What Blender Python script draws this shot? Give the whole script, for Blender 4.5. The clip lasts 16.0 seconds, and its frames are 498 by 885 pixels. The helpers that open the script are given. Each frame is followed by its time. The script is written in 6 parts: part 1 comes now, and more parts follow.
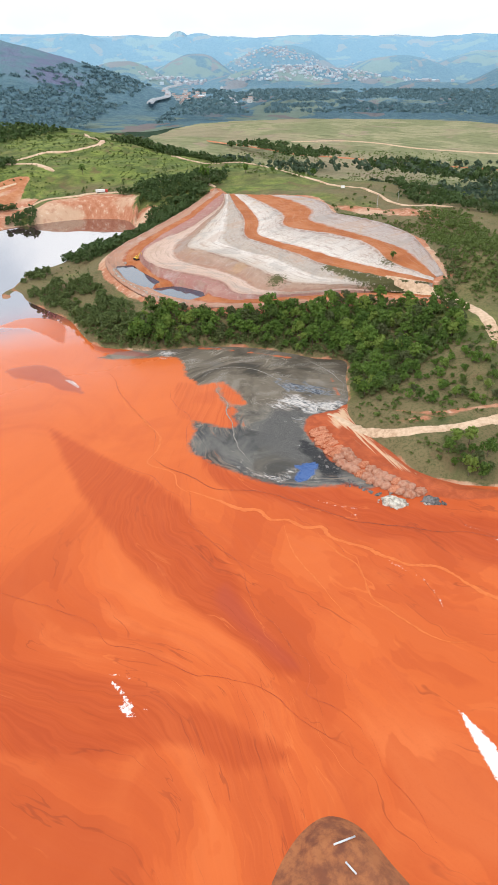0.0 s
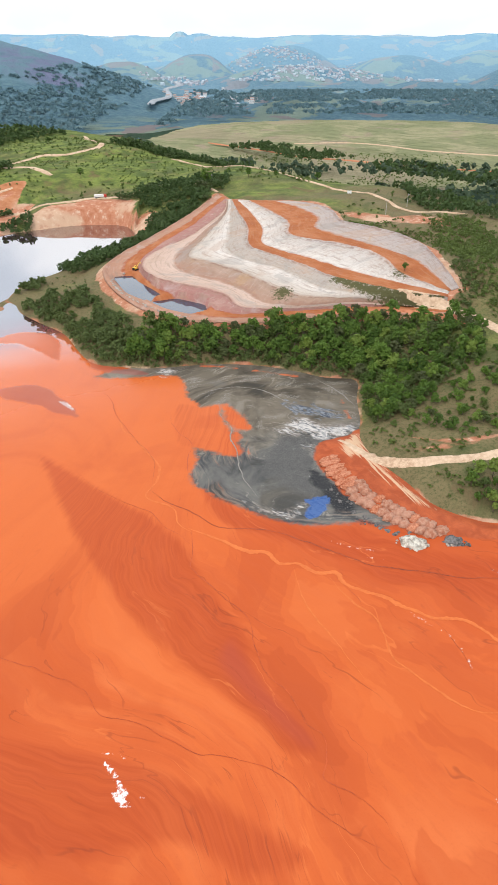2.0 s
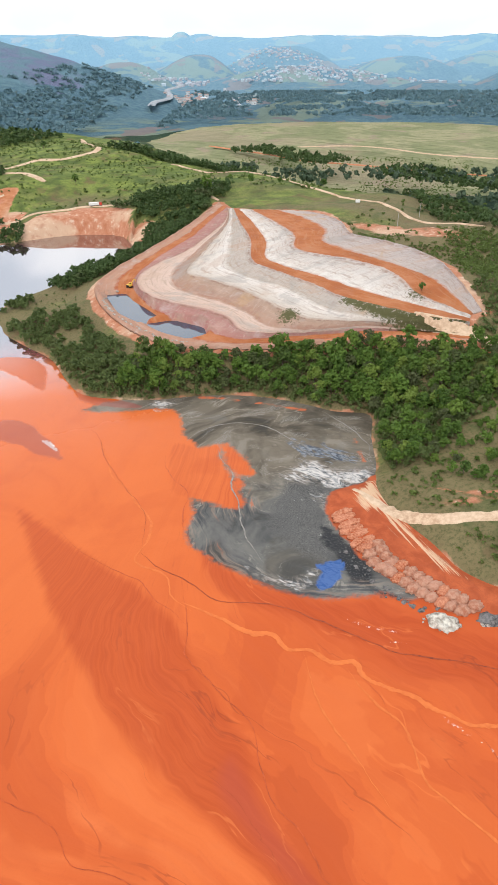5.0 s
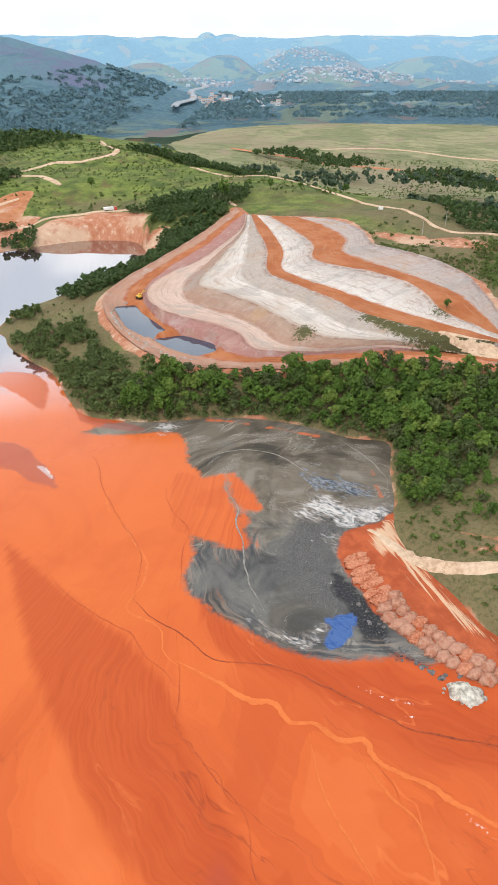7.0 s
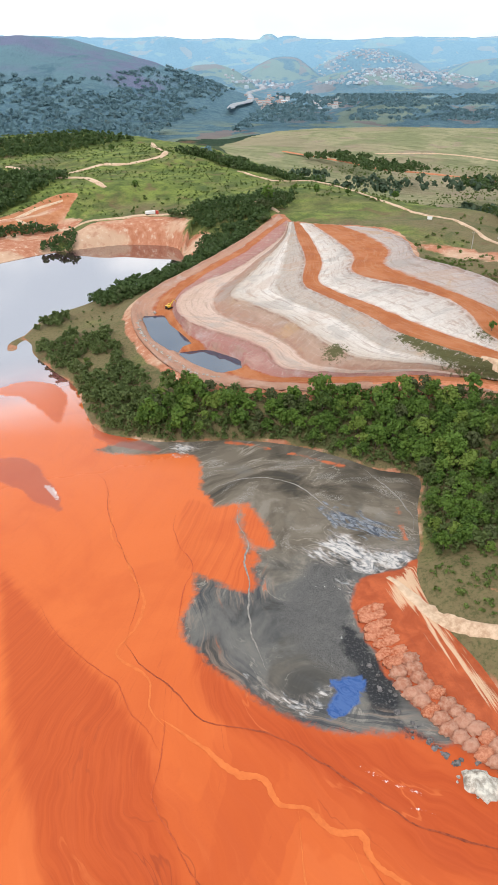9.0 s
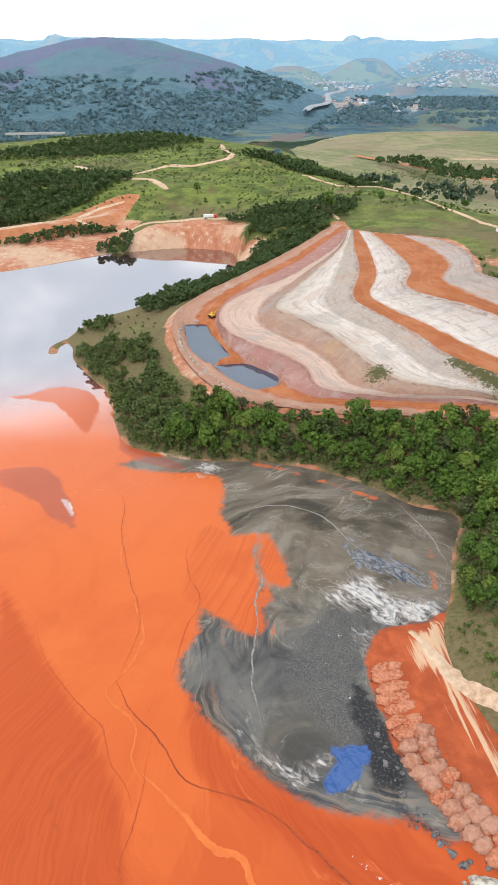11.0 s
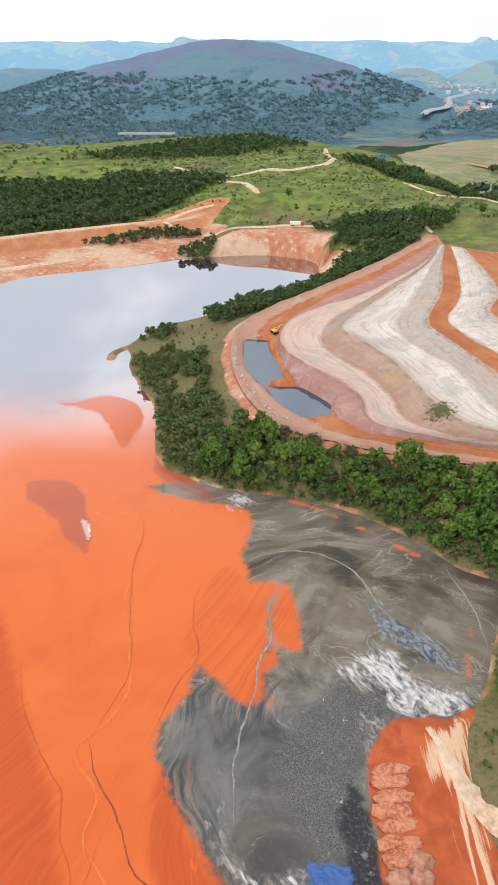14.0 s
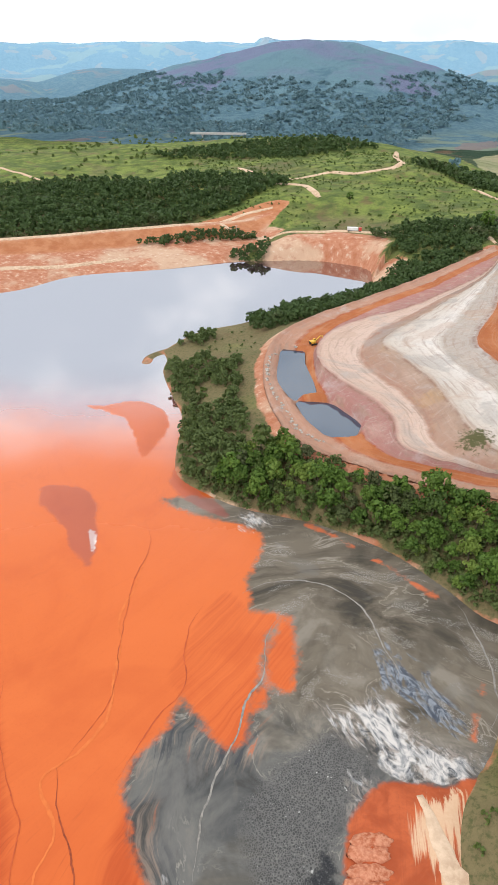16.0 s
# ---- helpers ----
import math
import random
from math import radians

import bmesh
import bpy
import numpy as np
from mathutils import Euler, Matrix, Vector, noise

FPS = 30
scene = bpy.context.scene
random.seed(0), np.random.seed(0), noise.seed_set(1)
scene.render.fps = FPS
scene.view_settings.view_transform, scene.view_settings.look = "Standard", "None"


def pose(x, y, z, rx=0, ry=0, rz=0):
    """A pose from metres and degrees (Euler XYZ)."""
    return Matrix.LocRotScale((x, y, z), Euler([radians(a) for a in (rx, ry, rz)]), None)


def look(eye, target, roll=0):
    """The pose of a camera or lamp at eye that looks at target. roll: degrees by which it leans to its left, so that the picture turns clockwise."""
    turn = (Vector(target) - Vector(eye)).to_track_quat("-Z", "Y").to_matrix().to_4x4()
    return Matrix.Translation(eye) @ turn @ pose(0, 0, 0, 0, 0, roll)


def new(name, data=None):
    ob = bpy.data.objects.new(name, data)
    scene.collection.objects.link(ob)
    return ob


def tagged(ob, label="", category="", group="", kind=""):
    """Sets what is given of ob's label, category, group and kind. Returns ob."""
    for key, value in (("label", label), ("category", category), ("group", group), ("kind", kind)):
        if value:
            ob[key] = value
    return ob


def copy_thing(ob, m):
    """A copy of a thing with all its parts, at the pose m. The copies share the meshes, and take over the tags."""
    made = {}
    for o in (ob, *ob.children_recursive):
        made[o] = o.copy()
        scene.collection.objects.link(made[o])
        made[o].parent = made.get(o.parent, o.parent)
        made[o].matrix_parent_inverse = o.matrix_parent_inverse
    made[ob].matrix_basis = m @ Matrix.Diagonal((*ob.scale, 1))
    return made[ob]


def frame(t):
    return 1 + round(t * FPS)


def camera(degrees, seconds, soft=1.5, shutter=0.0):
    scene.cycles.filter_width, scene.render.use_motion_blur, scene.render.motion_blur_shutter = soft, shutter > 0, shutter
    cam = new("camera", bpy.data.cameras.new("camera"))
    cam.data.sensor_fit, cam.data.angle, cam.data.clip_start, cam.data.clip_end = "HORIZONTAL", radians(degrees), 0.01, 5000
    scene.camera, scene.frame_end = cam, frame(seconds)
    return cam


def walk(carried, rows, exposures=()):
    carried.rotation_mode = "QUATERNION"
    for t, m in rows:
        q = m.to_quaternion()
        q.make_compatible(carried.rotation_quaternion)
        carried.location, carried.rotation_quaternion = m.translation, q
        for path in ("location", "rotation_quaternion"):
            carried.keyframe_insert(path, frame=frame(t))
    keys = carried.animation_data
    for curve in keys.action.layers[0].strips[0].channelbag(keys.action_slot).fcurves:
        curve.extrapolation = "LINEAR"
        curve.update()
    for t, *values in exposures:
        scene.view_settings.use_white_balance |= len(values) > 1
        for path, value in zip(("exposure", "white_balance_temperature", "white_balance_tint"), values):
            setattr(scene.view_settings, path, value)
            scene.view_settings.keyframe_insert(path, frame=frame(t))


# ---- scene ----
cam = camera(42.4, 16.0)
METRES, EYE, TILT, LEAN, TURN = 147.0, 121.0, -32.0, 0.0, 0.0
ROWS = [
    (0.0, 0.0, 0.0, 0.0, -0.0, 0.0, 0.0),
    (0.5, -0.0033, 0.027, 0.017, 0.03, 0.01, -0.01),
    (1.0, -0.0062, 0.0538, 0.0341, 0.05, 0.0, -0.01),
    (1.5, -0.0093, 0.0807, 0.0513, 0.07, 0.0, -0.01),
    (2.0, -0.0115, 0.108, 0.0683, 0.08, 0.01, -0.01),
    (2.5, -0.0136, 0.1353, 0.0855, 0.1, 0.01, -0.01),
    (3.0, -0.0152, 0.1622, 0.1031, 0.13, -0.0, -0.0),
    (3.5, -0.0164, 0.1909, 0.1204, 0.14, 0.01, -0.02),
    (6.0, -0.0104, 0.3322, 0.208, 0.52, 0.04, -0.18),
    (6.5, -0.0017, 0.3591, 0.2245, 1.22, 0.04, -0.6),
    (7.0, 0.0086, 0.3849, 0.2408, 1.97, 0.04, -1.08),
    (7.5, 0.0209, 0.4104, 0.2568, 2.76, 0.05, -1.56),
    (8.0, 0.0335, 0.4349, 0.2723, 3.62, 0.05, -2.1),
    (8.5, 0.0478, 0.4592, 0.2867, 4.74, 0.03, -2.79),
    (9.0, 0.0622, 0.4832, 0.3011, 6.04, -0.02, -3.59),
    (11.5, 0.134, 0.5984, 0.37, 12.95, -0.58, -7.75),
    (12.0, 0.1468, 0.6215, 0.3838, 14.34, -0.76, -8.57),
    (12.5, 0.1591, 0.6447, 0.3976, 15.73, -0.94, -9.39),
    (13.0, 0.1712, 0.6674, 0.4115, 17.14, -1.16, -10.21),
    (13.5, 0.1828, 0.691, 0.425, 18.55, -1.4, -11.01),
    (14.0, 0.1951, 0.714, 0.439, 19.98, -1.67, -11.79),
    (14.5, 0.2076, 0.7358, 0.4528, 21.41, -1.96, -12.63),
    (15.0, 0.2198, 0.7588, 0.4655, 22.84, -2.26, -13.46),
    (15.5, 0.233, 0.7807, 0.4791, 24.31, -2.62, -14.21),
    (16.0, 0.2451, 0.8025, 0.4921, 25.76, -2.98, -14.99),
]
walk(cam, [(t, pose(0, 0, EYE, TILT, LEAN, TURN) @ pose(METRES * x, METRES * y, METRES * z, 90 + pitch, roll, yaw)) for t, x, y, z, yaw, pitch, roll in ROWS],
     exposures=[(0.0, -0.33), (16.0, -0.33)])

# ---- world, sun, exposure ----
SUN_EL, SUN_AZ = 52.0, 205.0
world = bpy.data.worlds.new("sky")
scene.world = world
world.use_nodes = True
wt = world.node_tree
wt.nodes.clear()


def node(nt, kind, ins=None, **props):
    nd = nt.nodes.new(kind)
    if "operation" in props:
        nd.operation = props["operation"]
    if "data_type" in props:
        nd.data_type = props["data_type"]
    if "interpolation_type" in props:
        nd.interpolation_type = props["interpolation_type"]
    if "attribute_name" in props:
        nd.attribute_name = props["attribute_name"]
    if "feature" in props:
        nd.feature = props["feature"]
    for key, value in (ins or {}).items():
        if isinstance(value, bpy.types.NodeSocket):
            nt.links.new(value, nd.inputs[key])
        else:
            nd.inputs[key].default_value = value
    return nd


def col(c):
    return (c[0], c[1], c[2], 1.0)


def mth(nt, op, a, b=0.0):
    return node(nt, "ShaderNodeMath", {0: a, 1: b}, operation=op).outputs[0]


def step(nt, value, lo, hi, a=0.0, b=1.0):
    return node(nt, "ShaderNodeMapRange", {0: value, 1: lo, 2: hi, 3: a, 4: b}, interpolation_type="SMOOTHSTEP").outputs[0]


def mix(nt, f, a, b):
    a = col(a) if isinstance(a, tuple) else a
    b = col(b) if isinstance(b, tuple) else b
    return node(nt, "ShaderNodeMix", {0: f, 6: a, 7: b}, data_type="RGBA").outputs[2]


def grain(nt, vec, scale, detail=4.0, rough=0.55, warp=0.0):
    return node(nt, "ShaderNodeTexNoise", {"Vector": vec, "Scale": scale, "Detail": detail, "Roughness": rough, "Distortion": warp}).outputs[0]


def attr(nt, name, out="Fac"):
    return node(nt, "ShaderNodeAttribute", attribute_name=name).outputs[out]


def stretch(nt, vec, sx, sy, sz):
    return node(nt, "ShaderNodeVectorMath", {0: vec, 1: (sx, sy, sz)}, operation="MULTIPLY").outputs[0]


sky = node(wt, "ShaderNodeTexSky")
sky.sky_type, sky.sun_disc, sky.sun_elevation, sky.sun_rotation = "NISHITA", False, radians(SUN_EL), radians(SUN_AZ)
sky.air_density, sky.dust_density, sky.ozone_density = 1.0, 3.0, 1.5
wdir = node(wt, "ShaderNodeTexCoord").outputs["Generated"]
clouds = step(wt, grain(wt, stretch(wt, wdir, 1, 1, 2.6), 2.2, 6.0, 0.55, 0.3), 0.40, 0.62)
veil = mth(wt, "ADD", mth(wt, "MULTIPLY", clouds, 0.30), 0.60)
white = mix(wt, clouds, (12.6, 13.5, 14.6), (14.2, 14.4, 14.7))
skycol = mix(wt, veil, sky.outputs[0], white)
wbg = node(wt, "ShaderNodeBackground", {"Color": skycol, "Strength": 0.15})
node(wt, "ShaderNodeOutputWorld", {"Surface": wbg.outputs[0]})

sun_data = bpy.data.lights.new("sun", "SUN")
sun_data.energy, sun_data.angle, sun_data.color = 1.3, radians(12), (1.0, 0.95, 0.87)
sun = new("sun", sun_data)
# the sky's sun_rotation is measured clockwise from +y
sx, sy = math.sin(radians(SUN_AZ)), math.cos(radians(SUN_AZ))
sun.matrix_world = look((sx * 900, sy * 900, 900 * math.tan(radians(SUN_EL))), (0, 0, 0))


# ---- materials ----
def material(name):
    mat = bpy.data.materials.new(name)
    mat.use_nodes = True
    nt = mat.node_tree
    bsdf = nt.nodes["Principled BSDF"]
    return mat, nt, bsdf, node(nt, "ShaderNodeNewGeometry").outputs["Position"]


def put(nt, bsdf, base=None, rough=None, height=None, strength=0.5, distance=0.2, **more):
    for key, value in (("Base Color", base), ("Roughness", rough)):
        if isinstance(value, bpy.types.NodeSocket):
            nt.links.new(value, bsdf.inputs[key])
        elif value is not None:
            bsdf.inputs[key].default_value = col(value) if isinstance(value, tuple) else value
    if height is not None:
        b = node(nt, "ShaderNodeBump", {"Height": height, "Strength": strength, "Distance": distance})
        nt.links.new(b.outputs[0], bsdf.inputs["Normal"])
    for key, value in more.items():
        key = key.replace("_", " ")
        if isinstance(value, bpy.types.NodeSocket):
            nt.links.new(value, bsdf.inputs[key])
        else:
            bsdf.inputs[key].default_value = value


def mud_material():
    """Orange mine mud with flow bands, channels, the grey slurry delta, salts, and the lagoon."""
    mat, nt, bsdf, pos = material("mine_mud")
    flow = attr(nt, "flow", "Vector")
    wobble = node(nt, "ShaderNodeTexNoise", {"Vector": pos, "Scale": 0.035, "Detail": 3.0}).outputs["Color"]
    warped = node(nt, "ShaderNodeVectorMath", {0: stretch(nt, wobble, 16, 16, 0), 1: flow}, operation="ADD").outputs[0]
    broad = grain(nt, stretch(nt, warped, 0.060, 0.011, 0), 1.0, 4.0, 0.5)
    fine = grain(nt, stretch(nt, warped, 0.34, 0.028, 0), 1.0, 6.0, 0.58)
    speck = grain(nt, pos, 1.7, 5.0, 0.65)
    silk = grain(nt, stretch(nt, warped, 1.1, 0.075, 0), 1.0, 5.0, 0.6)
    deep, mid, pale = (0.425, 0.073, 0.018), (0.545, 0.106, 0.025), (0.640, 0.158, 0.046)
    drawn = attr(nt, "drawn")
    some = lambda f, k: mth(nt, "MULTIPLY", f, mth(nt, "MULTIPLY", drawn, k))
    c = mix(nt, some(step(nt, broad, 0.55, 0.40), 0.4), mid, deep)
    c = mix(nt, some(step(nt, broad, 0.52, 0.72), 0.8), c, pale)
    c = mix(nt, mth(nt, "SUBTRACT", 0.55, mth(nt, "MULTIPLY", drawn, 0.55)), c, (0.64, 0.160, 0.040))
    c = mix(nt, some(step(nt, fine, 0.42, 0.80), 0.36), c, mix(nt, step(nt, fine, 0.5, 0.8), mid, pale))
    c = mix(nt, some(step(nt, fine, 0.45, 0.22), 0.36), c, deep)
    c = mix(nt, step(nt, speck, 0.5, 0.75, 0.0, 0.14), c, (0.36, 0.05, 0.015))
    c = mix(nt, some(step(nt, silk, 0.52, 0.72), 0.20), c, pale)
    c = mix(nt, some(step(nt, silk, 0.46, 0.28), 0.20), c, deep)
    cloud = grain(nt, pos, 0.030, 5.0, 0.55, 0.8)
    c = mix(nt, step(nt, cloud, 0.50, 0.68, 0.0, 0.5), c, (0.490, 0.092, 0.022))
    c = mix(nt, step(nt, cloud, 0.48, 0.34, 0.0, 0.4), c, (0.61, 0.140, 0.036))
    # layered sheets of mud: each leaves a crisp lobed front
    sheet_a = grain(nt, stretch(nt, warped, 0.034, 0.012, 0), 1.0, 5.0, 0.52, 0.5)
    for lo, tone, amount in ((0.440, (0.610, 0.132, 0.030), 0.40), (0.390, (0.630, 0.150, 0.040), 0.35)):
        c = mix(nt, some(step(nt, sheet_a, lo, lo - 0.012), amount), c, tone)
    for lo, tone, amount in ((0.540, (0.450, 0.076, 0.018), 0.42), (0.600, (0.395, 0.064, 0.016), 0.40)):
        c = mix(nt, some(step(nt, sheet_a, lo, lo + 0.012), amount), c, tone)
    # darker tongues of coarser mud
    rn = mth(nt, "ADD", attr(nt, "red"), mth(nt, "MULTIPLY", mth(nt, "SUBTRACT", fine, 0.5), 5.5))
    c = mix(nt, step(nt, rn, -1.2, 2.2, 0.0, 0.74), c, mix(nt, step(nt, silk, 0.35, 0.65), (0.375, 0.056, 0.014), (0.440, 0.074, 0.018)))
    pn = mth(nt, "ADD", attr(nt, "purple"), mth(nt, "MULTIPLY", mth(nt, "SUBTRACT", fine, 0.5), 5.0))
    c = mix(nt, step(nt, pn, -1.5, 2.5, 0.0, 0.6), c, (0.370, 0.064, 0.033))
    # hairline rivulets left by draining water
    hair = grain(nt, stretch(nt, warped, 0.06, 0.012, 0), 1.0, 5.0, 0.5)
    n_gap = grain(nt, pos, 0.05, 4.0, 0.6)
    hl = step(nt, mth(nt, "ABSOLUTE", mth(nt, "SUBTRACT", hair, 0.5)), 0.006, 0.001)
    c = mix(nt, some(mth(nt, "MULTIPLY", hl, step(nt, n_gap, 0.46, 0.58)), 0.42), c, (0.22, 0.040, 0.016))
    hl2 = step(nt, mth(nt, "ABSOLUTE", mth(nt, "SUBTRACT", hair, 0.40)), 0.008, 0.002)
    c = mix(nt, some(mth(nt, "MULTIPLY", hl2, step(nt, n_gap, 0.50, 0.38)), 0.30), c, (0.74, 0.21, 0.06))
    hl3 = step(nt, mth(nt, "ABSOLUTE", mth(nt, "SUBTRACT", sheet_a, 0.500)), 0.0035, 0.0008)
    c = mix(nt, some(mth(nt, "MULTIPLY", hl3, step(nt, n_gap, 0.52, 0.44)), 0.38), c, (0.26, 0.046, 0.018))
    # the grey slurry delta
    n2 = grain(nt, pos, 0.22, 6.0, 0.62, 0.6)
    edge = mth(nt, "MULTIPLY", mth(nt, "SUBTRACT", n2, 0.5), 7.0)
    sw = attr(nt, "swirl", "Vector")
    sw2 = node(nt, "ShaderNodeVectorMath", {0: stretch(nt, wobble, 14, 14, 0), 1: sw}, operation="ADD").outputs[0]
    band = grain(nt, stretch(nt, sw2, 0.060, 0.030, 0), 1.0, 7.0, 0.60, 0.9)
    band2 = grain(nt, stretch(nt, sw2, 0.55, 0.12, 0), 1.0, 6.0, 0.65, 0.5)
    old = attr(nt, "old")
    warm = mix(nt, step(nt, band, 0.38, 0.54), (0.062, 0.052, 0.038), (0.150, 0.124, 0.092))
    cool = mix(nt, step(nt, band, 0.38, 0.58), (0.070, 0.070, 0.068), (0.135, 0.130, 0.118))
    g = mix(nt, step(nt, mth(nt, "ADD", old, mth(nt, "MULTIPLY", edge, 2.0)), -9.0, 9.0), cool, warm)
    g = mix(nt, step(nt, band, 0.55, 0.66, 0.0, 0.75), g, (0.235, 0.205, 0.165))
    g = mix(nt, step(nt, band, 0.42, 0.36, 0.0, 0.6), g, (0.042, 0.038, 0.032))
    olive = grain(nt, pos, 0.045, 5.0, 0.6, 0.6)
    g = mix(nt, step(nt, olive, 0.52, 0.64, 0.0, 0.55), g, (0.052, 0.045, 0.034))
    g = mix(nt, step(nt, olive, 0.44, 0.34, 0.0, 0.4), g, (0.165, 0.155, 0.142))
    veins = step(nt, mth(nt, "ABSOLUTE", mth(nt, "SUBTRACT", band, 0.53)), 0.010, 0.002)
    g = mix(nt, mth(nt, "MULTIPLY", veins, step(nt, grain(nt, pos, 0.06, 3.0), 0.45, 0.6, 0.0, 0.45)), g, (0.40, 0.36, 0.30))
    g = mix(nt, step(nt, band2, 0.52, 0.75, 0.0, 0.26), g, (0.18, 0.16, 0.135))
    g = mix(nt, step(nt, band2, 0.46, 0.30, 0.0, 0.22), g, (0.050, 0.047, 0.042))
    # drifts of drying crumbs
    cells = node(nt, "ShaderNodeTexVoronoi", {"Vector": pos, "Scale": 2.3}, feature="DISTANCE_TO_EDGE").outputs["Distance"]
    crumbs = mth(nt, "MULTIPLY", step(nt, grain(nt, stretch(nt, sw2, 0.16, 0.05, 0), 1.0, 5.0, 0.6), 0.55, 0.62), step(nt, cells, 0.10, 0.22))
    g = mix(nt, mth(nt, "MULTIPLY", crumbs, step(nt, old, -4.0, 6.0, 0.0, 0.7)), g, (0.33, 0.305, 0.275))
    crusty = step(nt, mth(nt, "ADD", attr(nt, "crust"), edge), -2.5, 2.5)
    cracked = mix(nt, step(nt, cells, 0.05, 0.19), (0.140, 0.134, 0.125), (0.046, 0.045, 0.044))
    cracked = mix(nt, step(nt, speck, 0.56, 0.70, 0.0, 0.7), cracked, (0.27, 0.26, 0.245))
    g = mix(nt, mth(nt, "MULTIPLY", crusty, 0.85), g, cracked)
    flake = mth(nt, "MULTIPLY", crusty, step(nt, grain(nt, pos, 0.55, 6.0, 0.72), 0.645, 0.68))
    g = mix(nt, flake, g, (0.56, 0.54, 0.51))
    g = mix(nt, step(nt, mth(nt, "ADD", attr(nt, "black"), edge), -1.0, 1.5, 0.0, 0.88), g, mix(nt, step(nt, speck, 0.5, 0.66), (0.018, 0.019, 0.022), (0.085, 0.085, 0.085)))
    body = mth(nt, "ADD", attr(nt, "grey"), mth(nt, "MULTIPLY", edge, 0.7))
    ragged = mth(nt, "MULTIPLY", mth(nt, "SUBTRACT", grain(nt, pos, 0.75, 6.0, 0.7), 0.5), 3.2)
    gm = step(nt, mth(nt, "ADD", body, ragged), -1.3, 1.3)
    # streaked margin where orange and grey were drawn out together
    rim = mth(nt, "MULTIPLY", step(nt, mth(nt, "ABSOLUTE", mth(nt, "SUBTRACT", body, 2.0)), 5.5, 0.5), step(nt, old, 2.0, -12.0))
    threads = grain(nt, stretch(nt, sw2, 0.60, 0.035, 0), 1.0, 6.0, 0.66, 0.6)
    g = mix(nt, mth(nt, "MULTIPLY", rim, step(nt, threads, 0.50, 0.62, 0.0, 0.6)), g, (0.27, 0.20, 0.155))
    g = mix(nt, mth(nt, "MULTIPLY", rim, step(nt, threads, 0.46, 0.40, 0.0, 0.75)), g, (0.046, 0.048, 0.054))
    g = mix(nt, mth(nt, "MULTIPLY", rim, step(nt, threads, 0.63, 0.68, 0.0, 0.7)), g, (0.46, 0.125, 0.050))
    c = mix(nt, gm, c, g)
    # orange wisps along the wooded margin
    wisp = mth(nt, "ADD", attr(nt, "wisp"), mth(nt, "MULTIPLY", edge, 0.9))
    c = mix(nt, step(nt, wisp, -0.6, 1.0, 0.0, 0.9), c, (0.55, 0.135, 0.050))
    # pale sand and white salts, marbled with slate and black
    turned = stretch(nt, node(nt, "ShaderNodeVectorRotate", {"Vector": pos, "Angle": radians(32)}).outputs[0], 0.095, 0.19, 1.0)
    n3 = grain(nt, turned, 1.0, 7.0, 0.60, 2.4)
    n5 = grain(nt, turned, 2.3, 7.0, 0.62, 2.2)
    wheel = stretch(nt, node(nt, "ShaderNodeVectorRotate", {"Vector": pos, "Angle": radians(68)}).outputs[0], 0.05, 1.0, 1.0)
    n4 = grain(nt, wheel, 1.0, 6.0, 0.62, 0.3)
    n3e = mth(nt, "MULTIPLY", mth(nt, "SUBTRACT", n3, 0.5), 22.0)
    ws = mth(nt, "ADD", attr(nt, "salt"), n3e)
    inside = step(nt, mth(nt, "ADD", attr(nt, "salt"), mth(nt, "MULTIPLY", edge, 1.3)), -2.0, 2.0)
    c = mix(nt, mth(nt, "MULTIPLY", inside, step(nt, n5, 0.40, 0.55, 0.25, 0.75)), c, mix(nt, step(nt, n5, 0.42, 0.60), (0.115, 0.105, 0.095), (0.34, 0.29, 0.25)))
    c = mix(nt, step(nt, ws, 0.2, 4.0, 0.0, 0.92), c, mix(nt, step(nt, n5, 0.38, 0.60), (0.26, 0.26, 0.26), (0.58, 0.54, 0.50)))
    c = mix(nt, mth(nt, "MULTIPLY", inside, step(nt, n5, 0.40, 0.34, 0.0, 0.8)), c, (0.045, 0.048, 0.055))
    sl = mth(nt, "ADD", attr(nt, "slate"), n3e)
    c = mix(nt, step(nt, sl, -1.0, 3.0, 0.0, 0.8), c, mix(nt, step(nt, n5, 0.40, 0.60), (0.050, 0.066, 0.095), (0.24, 0.27, 0.31)))
    # the apron of tipped red earth and its pale wheel tracks
    ap = step(nt, mth(nt, "ADD", attr(nt, "apron"), mth(nt, "MULTIPLY", edge, 0.45)), -0.6, 0.6)
    apc = mix(nt, step(nt, n2, 0.35, 0.65), (0.33, 0.066, 0.022), (0.46, 0.104, 0.036))
    apc = mix(nt, step(nt, speck, 0.45, 0.7, 0.0, 0.5), apc, (0.33, 0.078, 0.032))
    apc = mix(nt, step(nt, n4, 0.55, 0.70, 0.0, 0.4), apc, (0.26, 0.055, 0.022))
    c = mix(nt, ap, c, apc)
    sa = mth(nt, "ADD", attr(nt, "sand"), mth(nt, "MULTIPLY", mth(nt, "SUBTRACT", n4, 0.5), 15.0))
    c = mix(nt, step(nt, sa, 0.4, 2.2, 0.0, 0.85), c, mix(nt, speck, (0.56, 0.36, 0.21), (0.68, 0.50, 0.34)))
    # blue pool
    bl = step(nt, mth(nt, "ADD", attr(nt, "blue"), mth(nt, "MULTIPLY", edge, 0.8)), 0.1, 1.2)
    c = mix(nt, bl, c, mix(nt, step(nt, n5, 0.38, 0.6), (0.030, 0.080, 0.24), (0.060, 0.120, 0.29)))
